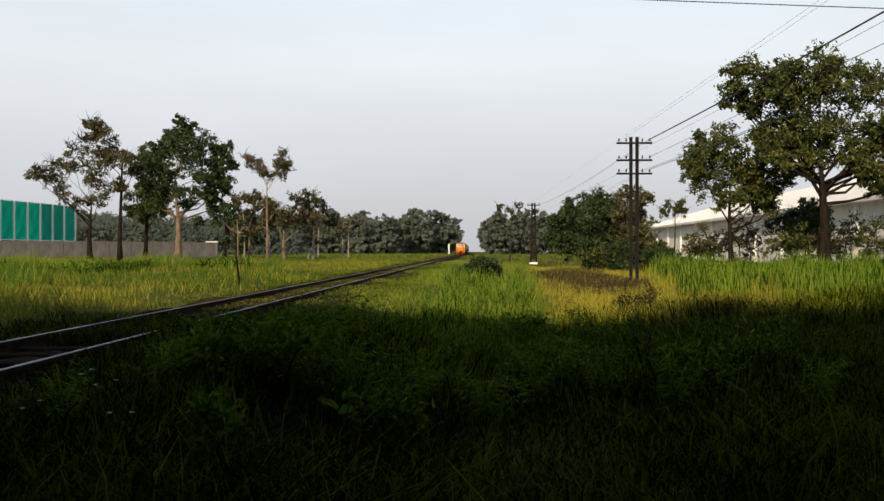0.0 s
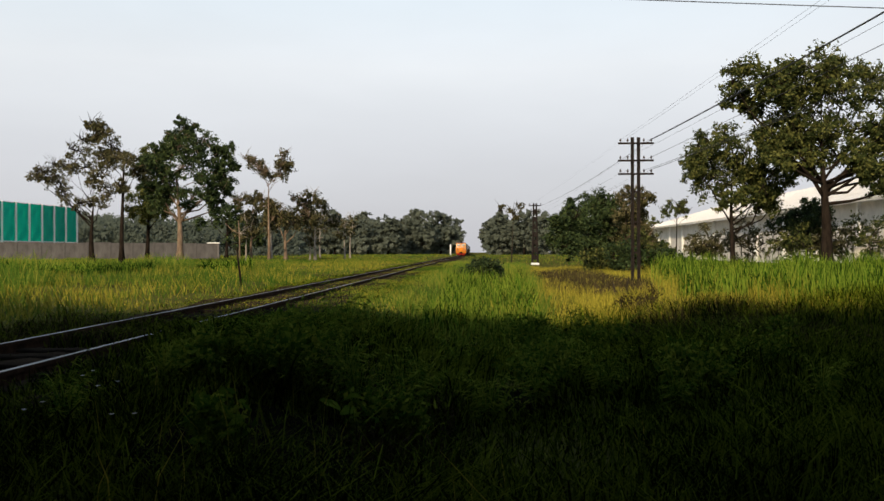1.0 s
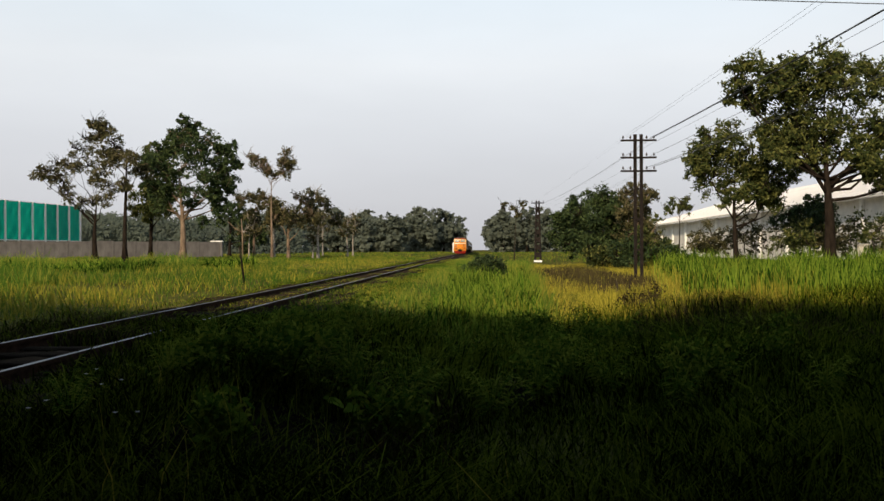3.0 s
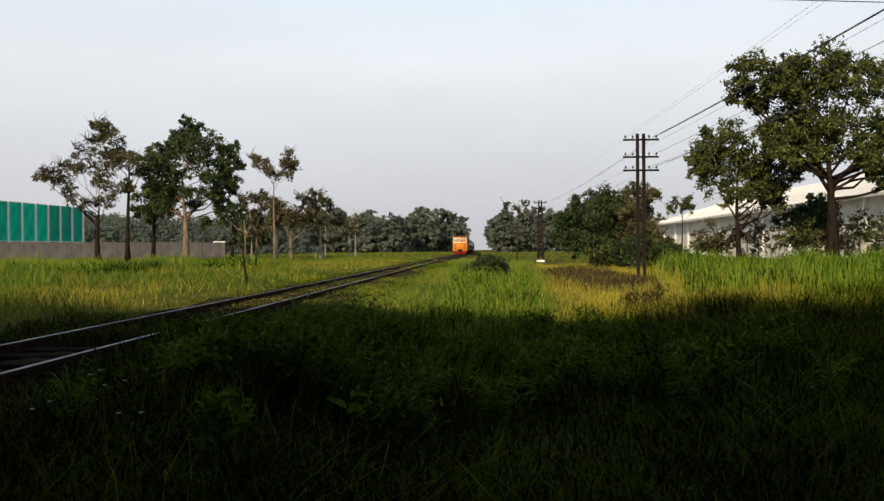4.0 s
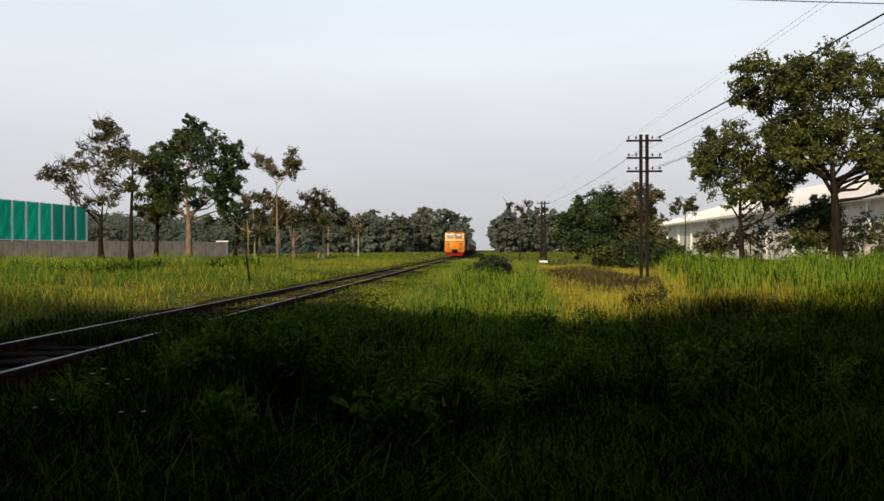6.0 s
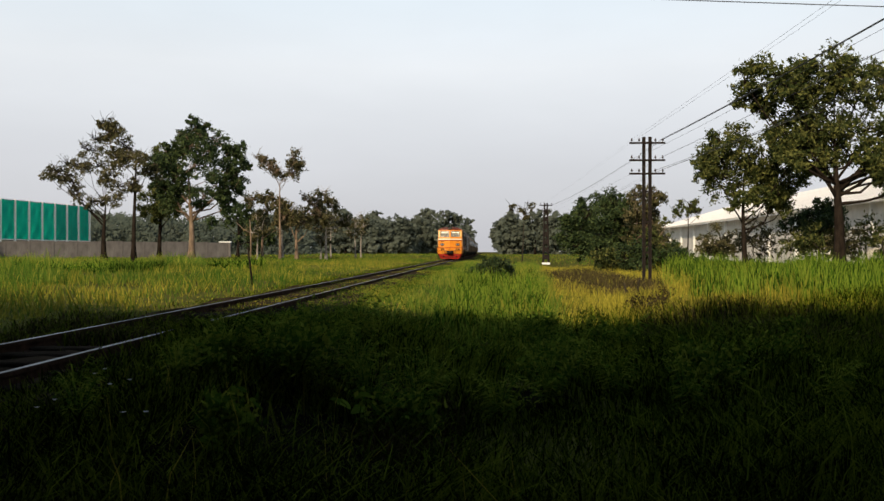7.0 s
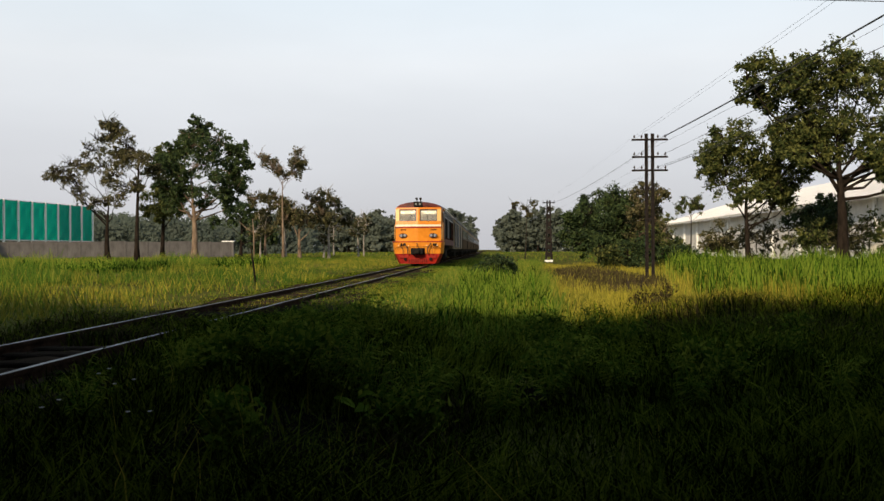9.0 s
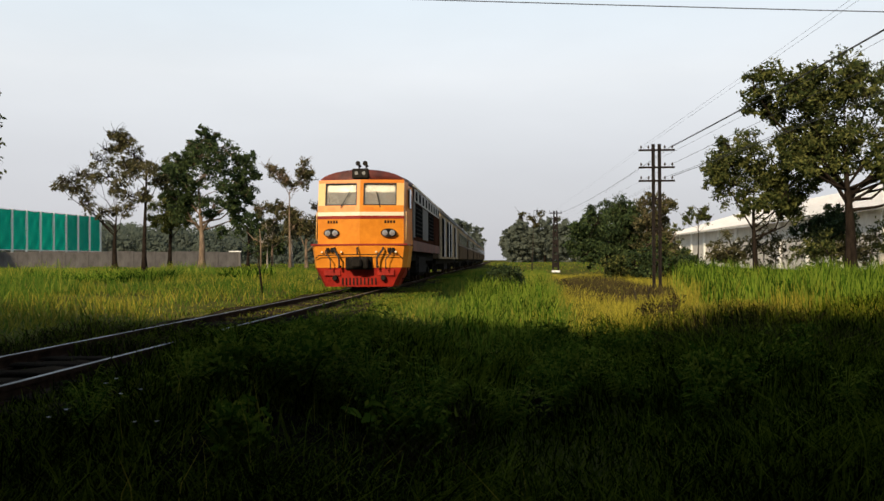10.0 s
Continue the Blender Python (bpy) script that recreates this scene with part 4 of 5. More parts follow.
    # added trees beside the view, never seen, that block sky light from the sides
    for k, (x, y, h) in enumerate(((9.5, 1.5, 9.0), (13.5, 7.0, 9.0), (17.5, 13.0, 9.5), (21.5, 19.0, 9.0), (-12.5, -2.0, 6.5))):
        lobes = [(rr.uniform(-1.5, 1.5), h * f, 2.0) for f in (0.9, 0.78, 0.66, 0.54, 0.42, 0.3, 0.18, 0.08)] + [(-1.8, h * f, 1.8) for f in (0.6, 0.3, 0.15)] + [(1.8, h * f, 1.8) for f in (0.6, 0.3, 0.15)]
        tree("unseen leafy tree added at the side to block sky light", x, y, lobes, 0.3, 2.0, M_LEAF_GREEN, M_BARK_DARK, 170 + k, clumps=12, per=14, leaf=0.85, spread=0.5, twigs=False)


# ---- poles and wires ----
POLES = [(9.2, -18.0), (8.37, 47.6), (7.4, 113.0)]
ARMS = [(7.32, 0.93), (6.42, 0.93), (5.72, 0.93)]


def telegraph_pole(x, y):
    root = new("telegraph_pole")
    g = float(ground_z(x, y))
    root.location = (x, y, g)
    tagged(root, "rusty twin-post telegraph pole with three crossarms", "telegraph pole", "poles along the railway")
    for s in (-0.16, 0.16):
        bm = bmesh.new()
        box(bm, s - 0.075, s + 0.075, -0.02, 0.02, -0.2, 7.65)
        box(bm, s - 0.079, s - 0.05, -0.07, 0.07, -0.2, 7.65)
        box(bm, s + 0.05, s + 0.079, -0.07, 0.07, -0.2, 7.65)
        part("post", bm, M_POLE, root)
    for z, w in ARMS:
        arm = boxed("crossarm", (-w, w, -0.14, -0.065, z - 0.05, z + 0.05), M_POLE, root, "", 0.008)
        for px in (-0.8, -0.42, 0.42, 0.8):
            bm = bmesh.new()
            cyl(bm, (px, -0.1, z + 0.05), (px, -0.1, z + 0.13), 0.014, 0.014, 8)
            cyl(bm, (px, -0.1, z + 0.11), (px, -0.1, z + 0.18), 0.055, 0.05, 10)
            cyl(bm, (px, -0.1, z + 0.18), (px, -0.1, z + 0.25), 0.04, 0.025, 10)
            part("insulator", bm, M_CERAMIC, arm, "dark ceramic insulator")
    for z in (1.6, 3.2, 4.8):
        boxed("spacer", (-0.2, 0.2, -0.03, 0.03, z - 0.05, z + 0.05), M_POLE, root, "", 0.005)


def leaning_leg_pole(x, y):
    """The second pole: two legs that lean together, filled by plates, with two short crossarms on a white footing."""
    root = new("telegraph_pole")
    root.location = (x, y, float(ground_z(x, y)))
    tagged(root, "dark tapering telegraph pole on a white footing", "telegraph pole", "poles along the railway")
    for s in (-1, 1):
        verts, faces = [], []
        tube([(s * 0.34, 0, 0.3), (s * 0.25, 0, 4.0), (s * 0.16, 0, 7.75)], [0.13, 0.12, 0.1], 6, verts, faces)
        mesh_ob("post", verts, faces, M_POLE, root)
    for z, w in ((7.45, 0.8), (6.75, 0.55)):
        arm = boxed("crossarm", (-w, w, -0.2, -0.1, z - 0.06, z + 0.06), M_POLE, root, "", 0.008)
        for px in (-w + 0.1, w - 0.1):
            bm = bmesh.new()
            cyl(bm, (px, -0.15, z + 0.06), (px, -0.15, z + 0.16), 0.016, 0.016, 8)
            cyl(bm, (px, -0.15, z + 0.14), (px, -0.15, z + 0.3), 0.06, 0.03, 10)
            part("insulator", bm, M_CERAMIC, arm, "dark ceramic insulator")
    for k in range(7):
        z = 0.7 + k * 0.95
        w = 0.34 - 0.024 * z
        boxed("plate", (-w, w, -0.03, 0.03, z, z + 0.6), M_POLE, root, "", 0.005)
    boxed("footing", (-0.5, 0.5, -0.3, 0.3, -0.1, 0.32), M_WHITE, root, "white-painted concrete footing", 0.03)


def wire(a, b, sag, r, label, name="overhead_wire"):
    verts, faces = [], []
    n = 24
    pts = [Vector(a).lerp(Vector(b), i / n) - Vector((0, 0, 4 * sag * (i / n) * (1 - i / n))) for i in range(n + 1)]
    tube(pts, [r] * (n + 1), 5, verts, faces)
    return tagged(mesh_ob(name, verts, faces, M_WIRE, smooth=True), label, "wire")


def build_poles():
    for i, (x, y) in enumerate(POLES):
        if i == 2:
            leaning_leg_pole(x, y)
        else:
            telegraph_pole(x, y)
    for (xa, ya), (xb, yb) in zip(POLES, POLES[1:]):
        ga, gb = float(ground_z(xa, ya)), float(ground_z(xb, yb))
        for z, px, sag, r in ((7.5, 0.8, 0.33, 0.017), (7.47, 0.66, 0.36, 0.012), (6.6, 0.8, 0.15, 0.009), (6.6, -0.42, 0.3, 0.005), (5.95, 0.8, 0.3, 0.013), (5.9, 0.42, 0.35, 0.009), (7.5, -0.8, 0.12, 0.0035), (7.5, -0.6, 0.12, 0.0035)):
            wire((xa + px, ya - 0.1, ga + z), (xb + px, yb - 0.1, gb + z), sag, r if yb < 60 else r * 0.45, "dark telegraph wire sagging between poles")
    for x, y, z in ((-34, 25.0, 10.79), (40, 25.6, 7.31)):
        g = float(ground_z(x, y))
        tagged(part("cable_pole", cyl(bmesh.new(), (x, y, g - 0.3), (x, y, z + 0.25), 0.17, 0.11, 14), M_CONCRETE), "tapered grey concrete cable pole", "pole")
    wire((-34, 25.0, 10.79), (40, 25.6, 7.31), 0.35, 0.014, "thin dark cable crossing high over the track")


# ---- walls, fence and warehouse ----
def build_built():
    # concrete boundary wall in panels
    root = new("boundary_wall")
    tagged(root, "long grey weathered concrete boundary wall", "wall")
    a, b = Vector((-112.0, 92.0)), Vector((-38.9, 134.0))
    d = (b - a).normalized()
    n = 28
    L = (b - a).length / n
    ang = math.degrees(math.atan2(d.y, d.x))
    panel = box(bmesh.new(), 0.07, L - 0.07, -0.06, 0.06, -0.2, 2.42, 0.012)
    first = part("panel", panel, M_CONCRETE, root)
    post = part("post", box(bmesh.new(), -0.1, 0.1, -0.1, 0.1, -0.2, 2.5, 0.015), M_CONCRETE, root)
    for i in range(n + 1):
        p = a + d * L * i
        z = float(ground_z(p.x, p.y))
        for o in ((first, post) if i < n else (post,)):
            q = o if i == 0 else o.copy()
            if i:
                scene.collection.objects.link(q)
            q.matrix_basis = pose(p.x, p.y, z, 0, 0, ang)
    tagged(boxed("gate_post", (b.x + 0.14, b.x + 0.5, b.y - 0.2, b.y + 0.2, 0.3, 2.98), M_CONCRETE, None, "grey concrete gate post at the end of the wall", 0.02), category="post")
    tagged(boxed("coping", (b.x - 1.3, b.x + 0.55, b.y - 0.22, b.y + 0.22, 2.985, 3.15), M_WHITE, None, "white-painted coping slab on the wall's end", 0.02), category="coping")
    # tall green sheet screen behind it
    fence = new("green_screen")
    tagged(fence, "tall green sheet screen with white posts behind the wall", "screen")
    p0, p1 = Vector((-70.6, 104.0)), Vector((-66.33, 147.6))
    d = (p1 - p0).normalized()
    n = 13
    L = (p1 - p0).length / n
    ang = math.degrees(math.atan2(d.y, d.x))
    bm = bmesh.new()
    m = 10
    rows = []
    for i in range(m + 1):
        f = i / m
        rows.append([bm.verts.new((0.1 + f * (L - 0.2), 0.12 * math.sin(f * math.pi * (2 + abs(s))) * s, z + 0.06 * math.sin(f * math.pi) * s)) for z, s in ((3.35, 1), (4.8, -0.8), (6.2, 0.2), (7.6, 0.9), (9.1, -0.7))])
    for i in range(m):
        for j in range(4):
            bm.faces.new((rows[i][j], rows[i + 1][j], rows[i + 1][j + 1], rows[i][j + 1]))
    bmesh.ops.solidify(bm, geom=bm.faces[:], thickness=0.02)
    sheet = part("sheet", bm, M_GREEN, fence, "green plastic sheet")
    post = part("post", box(bmesh.new(), -0.11, 0.11, -0.24, 0.03, 0.2, 9.2, 0.01), M_SEAM, fence, "white post strip")
    bm = box(bmesh.new(), 0.1, L - 0.1, -0.06, -0.02, 3.3, 3.42)
    rail_bar = part("bar", bm, M_WHITE, fence)
    top_bar = part("bar", box(bmesh.new(), 0.1, L - 0.1, -0.06, -0.02, 9.02, 9.14), M_WHITE, fence)
    seam_bar = part("bar", box(bmesh.new(), 0.1, L - 0.1, -0.2, -0.17, 6.16, 6.22), M_GREEN, fence)
    for i in range(n + 1):
        p = p0 + d * L * i
        for o in ((sheet, post, rail_bar, top_bar, seam_bar) if i < n else (post,)):
            q = o if i == 0 else o.copy()
            if i:
                scene.collection.objects.link(q)
            q.matrix_basis = pose(p.x, p.y, 0, 0, 0, ang)
    tagged(boxed("low_wall", (31.0, 41.0, 75.0, 75.25, -0.2, 1.95), M_WALL_PALE, None, "low pale rendered wall before the warehouse", 0.02), category="wall")
    # warehouse
    house = new("warehouse")
    tagged(house, "long pale warehouse with a bright white metal roof", "building")
    X, Y0, Y1, E = 42.0, 46.0, 226.0, 7.15
    boxed("wall", (X, X + 0.3, Y0, Y1, -0.3, E - 0.15), M_WALL_PALE, house, "", 0)
    boxed("end_wall", (X, X + 44, Y0 - 0.3, Y0, -0.3, E - 0.15), M_WALL_PALE, house, "", 0)
    boxed("end_wall", (X, X + 44, Y1, Y1 + 0.3, -0.3, E - 0.15), M_WALL_PALE, house, "", 0)
    bm = bmesh.new()
    ridge = (X + 21, 13.6)
    vs = [bm.verts.new(v) for v in ((X - 1.5, Y0 - 1, E), (X - 1.5, Y1 + 1, E), (ridge[0], Y1 + 1, ridge[1]), (ridge[0], Y0 - 1, ridge[1]), (X + 45, Y0 - 1, E), (X + 45, Y1 + 1, E))]
    bm.faces.new((vs[0], vs[1], vs[2], vs[3]))
    bm.faces.new((vs[3], vs[2], vs[5], vs[4]))
    bmesh.ops.solidify(bm, geom=bm.faces[:], thickness=0.15)
    roof = part("roof", bm, M_ROOF_WHITE, house, "white corrugated metal roof")
    boxed("gutter", (X - 1.65, X - 1.5, Y0 - 1, Y1 + 1, E - 0.3, E + 0.05), M_WALL_PALE, roof)
    seam = part("seam", box(bmesh.new(), 0, math.hypot(ridge[0] - X + 1.5, ridge[1] - E), -0.03, 0.03, 0.0, 0.06), M_ROOF_WHITE, roof)
    tilt = math.degrees(math.atan2(ridge[1] - E, ridge[0] - X + 1.5))
    y = Y0
    seam.matrix_basis = pose(X - 1.5, y, E + 0.01, 0, -tilt, 0)
    while y < Y1:
        y += 3.0
        o = seam.copy()
        scene.collection.objects.link(o)
        o.matrix_basis = pose(X - 1.5, y, E + 0.01, 0, -tilt, 0)
    col = boxed("column", (X - 0.35, X - 0.003, 0, 0.5, -0.3, E - 0.15), M_WHITE, house, "white concrete column")
    col.location.y = Y0 + 6
    y = Y0 + 6
    while y < Y1 - 14:
        y += 12
        o = col.copy()
        scene.collection.objects.link(o)
        o.location.y = y


# ---- the train ----
def arc_section(half, z_side, z_top, z_low, n=10, full=0.8):
    """Cross-section of a vehicle body: upright sides and an arched roof."""
    pts = [(-half, z_low), (-half, z_side)]
    for i in range(1, n):
        a = math.pi * (1 - i / n)
        pts.append((half * math.cos(a), z_side + (z_top - z_side) * math.sin(a) ** full))
    return pts + [(half, z_side), (half, z_low)]


def loft(bm, rings, closed=True, caps=True):
    rows = [[bm.verts.new(p) for p in r] for r in rings]
    n = len(rows[0])
    for a, b in zip(rows, rows[1:]):
        for i in range(n if closed else n - 1):
            j = (i + 1) % n
            bm.faces.new((a[i], a[j], b[j], b[i]))
    if caps:
        bm.faces.new(rows[0])
        bm.faces.new(list(reversed(rows[-1])))
    return bm


def slab(bm, pts, y_shift, depth):
    """A plate that follows front points (x, y, z), thickened backwards along y."""
    f = [bm.verts.new((x, y + y_shift, z)) for x, y, z in pts]
    b = [bm.verts.new((x, y + y_shift + depth, z)) for x, y, z in pts]
    bm.faces.new(f)
    bm.faces.new(list(reversed(b)))
    for i in range(len(pts)):
        j = (i + 1) % len(pts)
        bm.faces.new((f[j], f[i], b[i], b[j]))


def front_y(x, z):
    """The pointed, slightly raked front of the engine."""
    return -0.34 + 0.2 * abs(x) / 1.3 + (0.19 * (z - 2.25) if z > 2.25 else 0.0)


def facet(name, x0, x1, z0, z1, material, parent, shift=0.0, depth=0.08, label="", taper=0.0):
    """A band on the engine's front between two heights, in two facets."""
    bm = bmesh.new()
    xs = [x for x in (x0, 0.0, x1) if x0 <= x <= x1]
    if 0.0 not in (x0, x1) and not x0 < 0 < x1:
        xs = [x0, x1]
    xs = sorted(set(xs))
    for a, b in zip(xs, xs[1:]):
        ta = taper if a == x0 else 0
        tb = taper if b == x1 else 0
        slab(bm, [(a, front_y(a, z0), z0), (b, front_y(b, z0), z0), (b - tb, front_y(b - tb, z1), z1), (a + ta, front_y(a + ta, z1), z1)], shift, depth)
    return part(name, bm, material, parent, label)


def locomotive():
    root = new("locomotive")
    tagged(root, "orange and cream diesel locomotive with a red front skirt", "locomotive")
    W = 1.3
    facet("nose", -W, W, 1.36, 2.1, M_ORANGE, root, 0, 0.12)
    facet("red_stripe", -W - 0.005, W + 0.005, 2.1, 2.19, M_REDBAND, root, -0.012, 0.12)
    facet("cream_stripe", -W - 0.005, W + 0.005, 2.19, 2.3, M_CREAM, root, -0.012, 0.12, "cream painted stripe")
    face = facet("cab_face", -W, W, 2.3, 2.5, M_ORANGE, root, 0, 0.1)
    for x0, x1 in ((-W, -1.08), (-0.1, 0.1), (1.08, W)):
        facet("window_post", x0, x1, 2.5, 3.17, M_POST if abs(x0 + x1) > 1 else M_ORANGE, face, 0, 0.09)
    facet("window_head", -W, W, 3.17, 3.27, M_ORANGE_DEEP, face, 0, 0.09)
    for x0, x1 in ((-1.0, -0.75), (-0.4, -0.14), (0.14, 0.42), (0.75, 1.0)):
        facet("grille", x0, x1, 2.36, 2.45, M_ORANGE_DEEP, face, -0.012, 0.02)
    for x0, x1 in ((-1.08, -0.1), (0.1, 1.08)):
        pane = facet("windscreen", x0, x1, 2.5, 3.17, M_GLASS, root, 0.05, 0.012, "glass windscreen pane")
        pane.visible_shadow = False
        facet("window_gasket", x0, x1, 2.5, 2.53, M_RUBBER, pane, 0.0, 0.05)
        facet("window_gasket", x0, x1, 3.145, 3.17, M_RUBBER, pane, 0.0, 0.05)
        facet("window_gasket", x0, x0 + 0.025, 2.53, 3.145, M_RUBBER, pane, 0.0, 0.05)
        facet("window_gasket", x1 - 0.025, x1, 2.53, 3.145, M_RUBBER, pane, 0.0, 0.05)
        facet("sun_blind", x0 + 0.06, x1 - 0.06, 2.9, 3.11, M_VISOR, root, 0.1, 0.02, "cream roller blind")
        xm = (x0 + x1) / 2 + 0.16
        bm = bmesh.new()
        y0 = front_y(xm, 2.46) - 0.03
        cyl(bm, (xm - 0.15, y0, 2.44), (xm + 0.12 * (1 if x0 < 0 else -2.2), front_y(xm, 2.9) - 0.02, 2.92), 0.016, 0.01, 6)
        part("wiper", bm, M_RUBBER, root)
    # cab interior closes the view through the glass
    boxed("cab_rear_wall", (-1.25, 1.25, 1.5, 1.56, 1.3, 3.2), M_CAB, root, "grey cab lining", 0)
    boxed("control_desk", (-1.1, 1.1, 0.25, 0.7, 1.4, 2.55), M_CAB, root, "grey control desk", 0.03)
    # lower front: buffer beam, pilot
    bm = bmesh.new()
    front = [(-1.46, -0.12), (-1.34, -0.46), (0, -0.52), (1.34, -0.46), (1.46, -0.12), (1.46, 1.0), (-1.46, 1.0)]
    low = [(-1.38, -0.1), (-1.27, -0.44), (0, -0.5), (1.27, -0.44), (1.38, -0.1), (1.38, 1.0), (-1.38, 1.0)]
    loft(bm, [[(x, y, 0.66) for x, y in low], [(x, y, 1.3) for x, y in front]])
    beam = part("buffer_beam", bm, M_ORANGE, root)
    boxed("ledge", (-1.44, 1.44, -0.5, 0.6, 1.302, 1.358), M_REDBAND, root, "dark red ledge", 0.01)
    bm = bmesh.new()
    low2 = [(-1.1, -0.05), (-0.98, -0.36), (0, -0.44), (0.98, -0.36), (1.1, -0.05), (1.1, 0.8), (-1.1, 0.8)]
    loft(bm, [[(x, y, 0.1) for x, y in low2], [(x * 0.995, y + 0.004, 0.655) for x, y in low]])
    pilot = part("pilot", bm, M_RED, root, "red snow-plough pilot")
    for i in range(10):
        x = -0.5 + i * 0.11
        boxed("slot", (x - 0.02, x + 0.02, -0.476 + 0.06 * abs(x), -0.4, 0.16, 0.36), M_BLACK, pilot, "", 0.004)
    bm = bmesh.new()
    box(bm, -0.33, 0.3, -0.86, -0.5, 0.62, 0.96, 0.04)
    box(bm, -0.16, 0.14, -1.0, -0.8, 0.66, 0.94, 0.05)
    part("coupler", bm, M_BLACK, root, "black knuckle coupler")
    boxed("draft_box", (-0.4, 0.4, -0.54, -0.48, 0.6, 0.98), M_BLACK, root, "", 0.02)
    for s in (-1, 1):
        for k, (xa, za, xb, zb) in enumerate(((0.72, 1.24, 0.56, 0.66), (0.98, 1.16, 0.82, 0.62))):
            verts, faces = [], []
            pts = [(s * xa, -0.52, za), (s * (xa + 0.02), -0.62, za - 0.02), (s * (xa + xb) / 2 - s * 0.08, -0.7, (za + zb) / 2), (s * xb, -0.66, zb), (s * xb + 0.02, -0.55, zb + 0.03)]
            tube(pts, [0.03 if k == 0 else 0.016] * 5, 7, verts, faces)
            mesh_ob("brake_hose", verts, faces, M_RUBBER, root, smooth=True)
        for x in (0.52, 1.1):
            bm = bmesh.new()
            cyl(bm, (s * x, -0.5, 1.12), (s * x, -0.57, 1.12), 0.03, 0.03, 10)
            part("air_cock", bm, M_CREAM, root)
        verts, faces = [], []
        tube([(s * 1.26, -0.3, 0.78), (s * 1.28, -0.42, 0.8), (s * 1.28, -0.42, 1.2), (s * 1.22, -0.3, 1.24)], [0.016] * 4, 6, verts, faces)
        mesh_ob("handrail", verts, faces, M_RUBBER, root, smooth=True)
        bm = bmesh.new()
        cyl(bm, (s * 0.72, -0.47, 0.36), (s * 0.72, -0.55, 0.36), 0.085, 0.07, 12)
        part("pilot_step", bm, M_BLACK, root)
        # twin headlamp
        xc = s * 0.86
        yf = front_y(xc, 1.68)
        bm = bmesh.new()
        ring = []
        for i in range(20):
            a = 2 * math.pi * i / 20
            ring.append((0.235 * math.cos(a), 0.13 * math.sin(a)))
        loft(bm, [[(xc + x, yf - 0.09, 1.68 + z) for x, z in ring], [(xc + x, yf + 0.08, 1.68 + z) for x, z in ring]])
        lamp = part("headlight", bm, M_BLACK, root, "twin headlamp in a black oval housing")
        for dx in (-0.11, 0.11):
            bm = bmesh.new()
            cyl(bm, (xc + dx, yf - 0.075, 1.68), (xc + dx, yf - 0.115, 1.68), 0.085, 0.085, 16)
            part("rim", bm, M_LAMPGLASS, lamp, "bright metal lamp rim")
            bm = bmesh.new()
            cyl(bm, (xc + dx, yf - 0.113, 1.68), (xc + dx, yf - 0.135, 1.68), 0.07, 0.045, 16)
            part("lens", bm, M_LAMPGLASS, lamp)
        # number strip, unreadable
        for i in range(4):
            x = xc - 0.13 + i * 0.085
            facet("number_bar", x, x + 0.055, 1.97, 2.05, M_BLACK, root, -0.012, 0.02)
    # coupling rod, jumper sockets, footsteps and grab irons on the front
    verts, faces = [], []
    tube([(-1.3, -0.5, 0.92), (-1.2, -0.58, 1.02), (-0.3, -0.62, 1.04), (0.3, -0.62, 1.04), (1.2, -0.58, 1.02), (1.3, -0.5, 0.92)], [0.014] * 6, 6, verts, faces)
    mesh_ob("uncoupling_rod", verts, faces, M_BLACK, root, "black uncoupling rod", True)
    verts, faces = [], []
    tube([(-0.03, -0.5, 1.26), (-0.04, -0.62, 1.22), (-0.02, -0.68, 1.05)], [0.022] * 3, 7, verts, faces)
    mesh_ob("brake_hose", verts, faces, M_RUBBER, root, smooth=True)
    for x in (-0.93, -0.8, 0.9, 1.02):
        boxed("jumper_socket", (x - 0.045, x + 0.045, -0.56, -0.48, 1.1, 1.24), M_BLACK, root, "", 0.012)
    for s in (-1, 1):
        for z in (0.3, 0.62):
            boxed("footstep", (s * 1.12, s * 1.38, 0.15, 0.5, z, z + 0.035), M_BLACK, root, "", 0.006)
        boxed("step_hanger", (s * 1.35, s * 1.38, 0.3, 0.36, 0.3, 1.2), M_BLACK, root, "", 0.005)
        verts, faces = [], []
        tube([(s * 1.3, -0.02, 1.45), (s * 1.36, -0.08, 1.5), (s * 1.36, 0.02, 2.3), (s * 1.3, 0.08, 2.35)], [0.013] * 4, 6, verts, faces)
        mesh_ob("grab_iron", verts, faces, M_POST, root, smooth=True)
        bm = bmesh.new()
        box(bm, s * 0.55, s * 1.05, -0.475, -0.44, 0.42, 0.6, 0.015)
        part("pilot_plate", bm, M_RED, root)
    # roof and body
    bm = bmesh.new()
    sec = arc_section(1.29, 3.25, 3.63, 3.15, 14, 1.15)
    rings = []
    for y, hx, top in ((-0.12, 0.985, 0.78), (0.2, 1.0, 0.93), (0.9, 1.04, 1.0), (1.8, 1.09, 1.03), (15.2, 1.09, 1.03)):
        rings.append([(x * hx, y + (0.16 * abs(x) if y < 0 else 0), z if z <= 3.25 else 3.25 + (z - 3.25) * top) for x, z in sec])
    loft(bm, rings)
    part("roof", bm, M_ROOF_MAROON, root, "sooty maroon arched roof", True)
    for s in (-1, 1):
        bm = bmesh.new()
        ps = [(1.3, -0.13), (1.4, 1.7), (1.28, 1.7), (1.2, -0.05)]
        loft(bm, [[(s * x, y, 1.36) for x, y in ps], [(s * (x - 0.01), y + (0.2 if y < 0.5 else 0), 3.24) for x, y in ps]])
        part("cab_side", bm, M_ORANGE_DEEP, root)
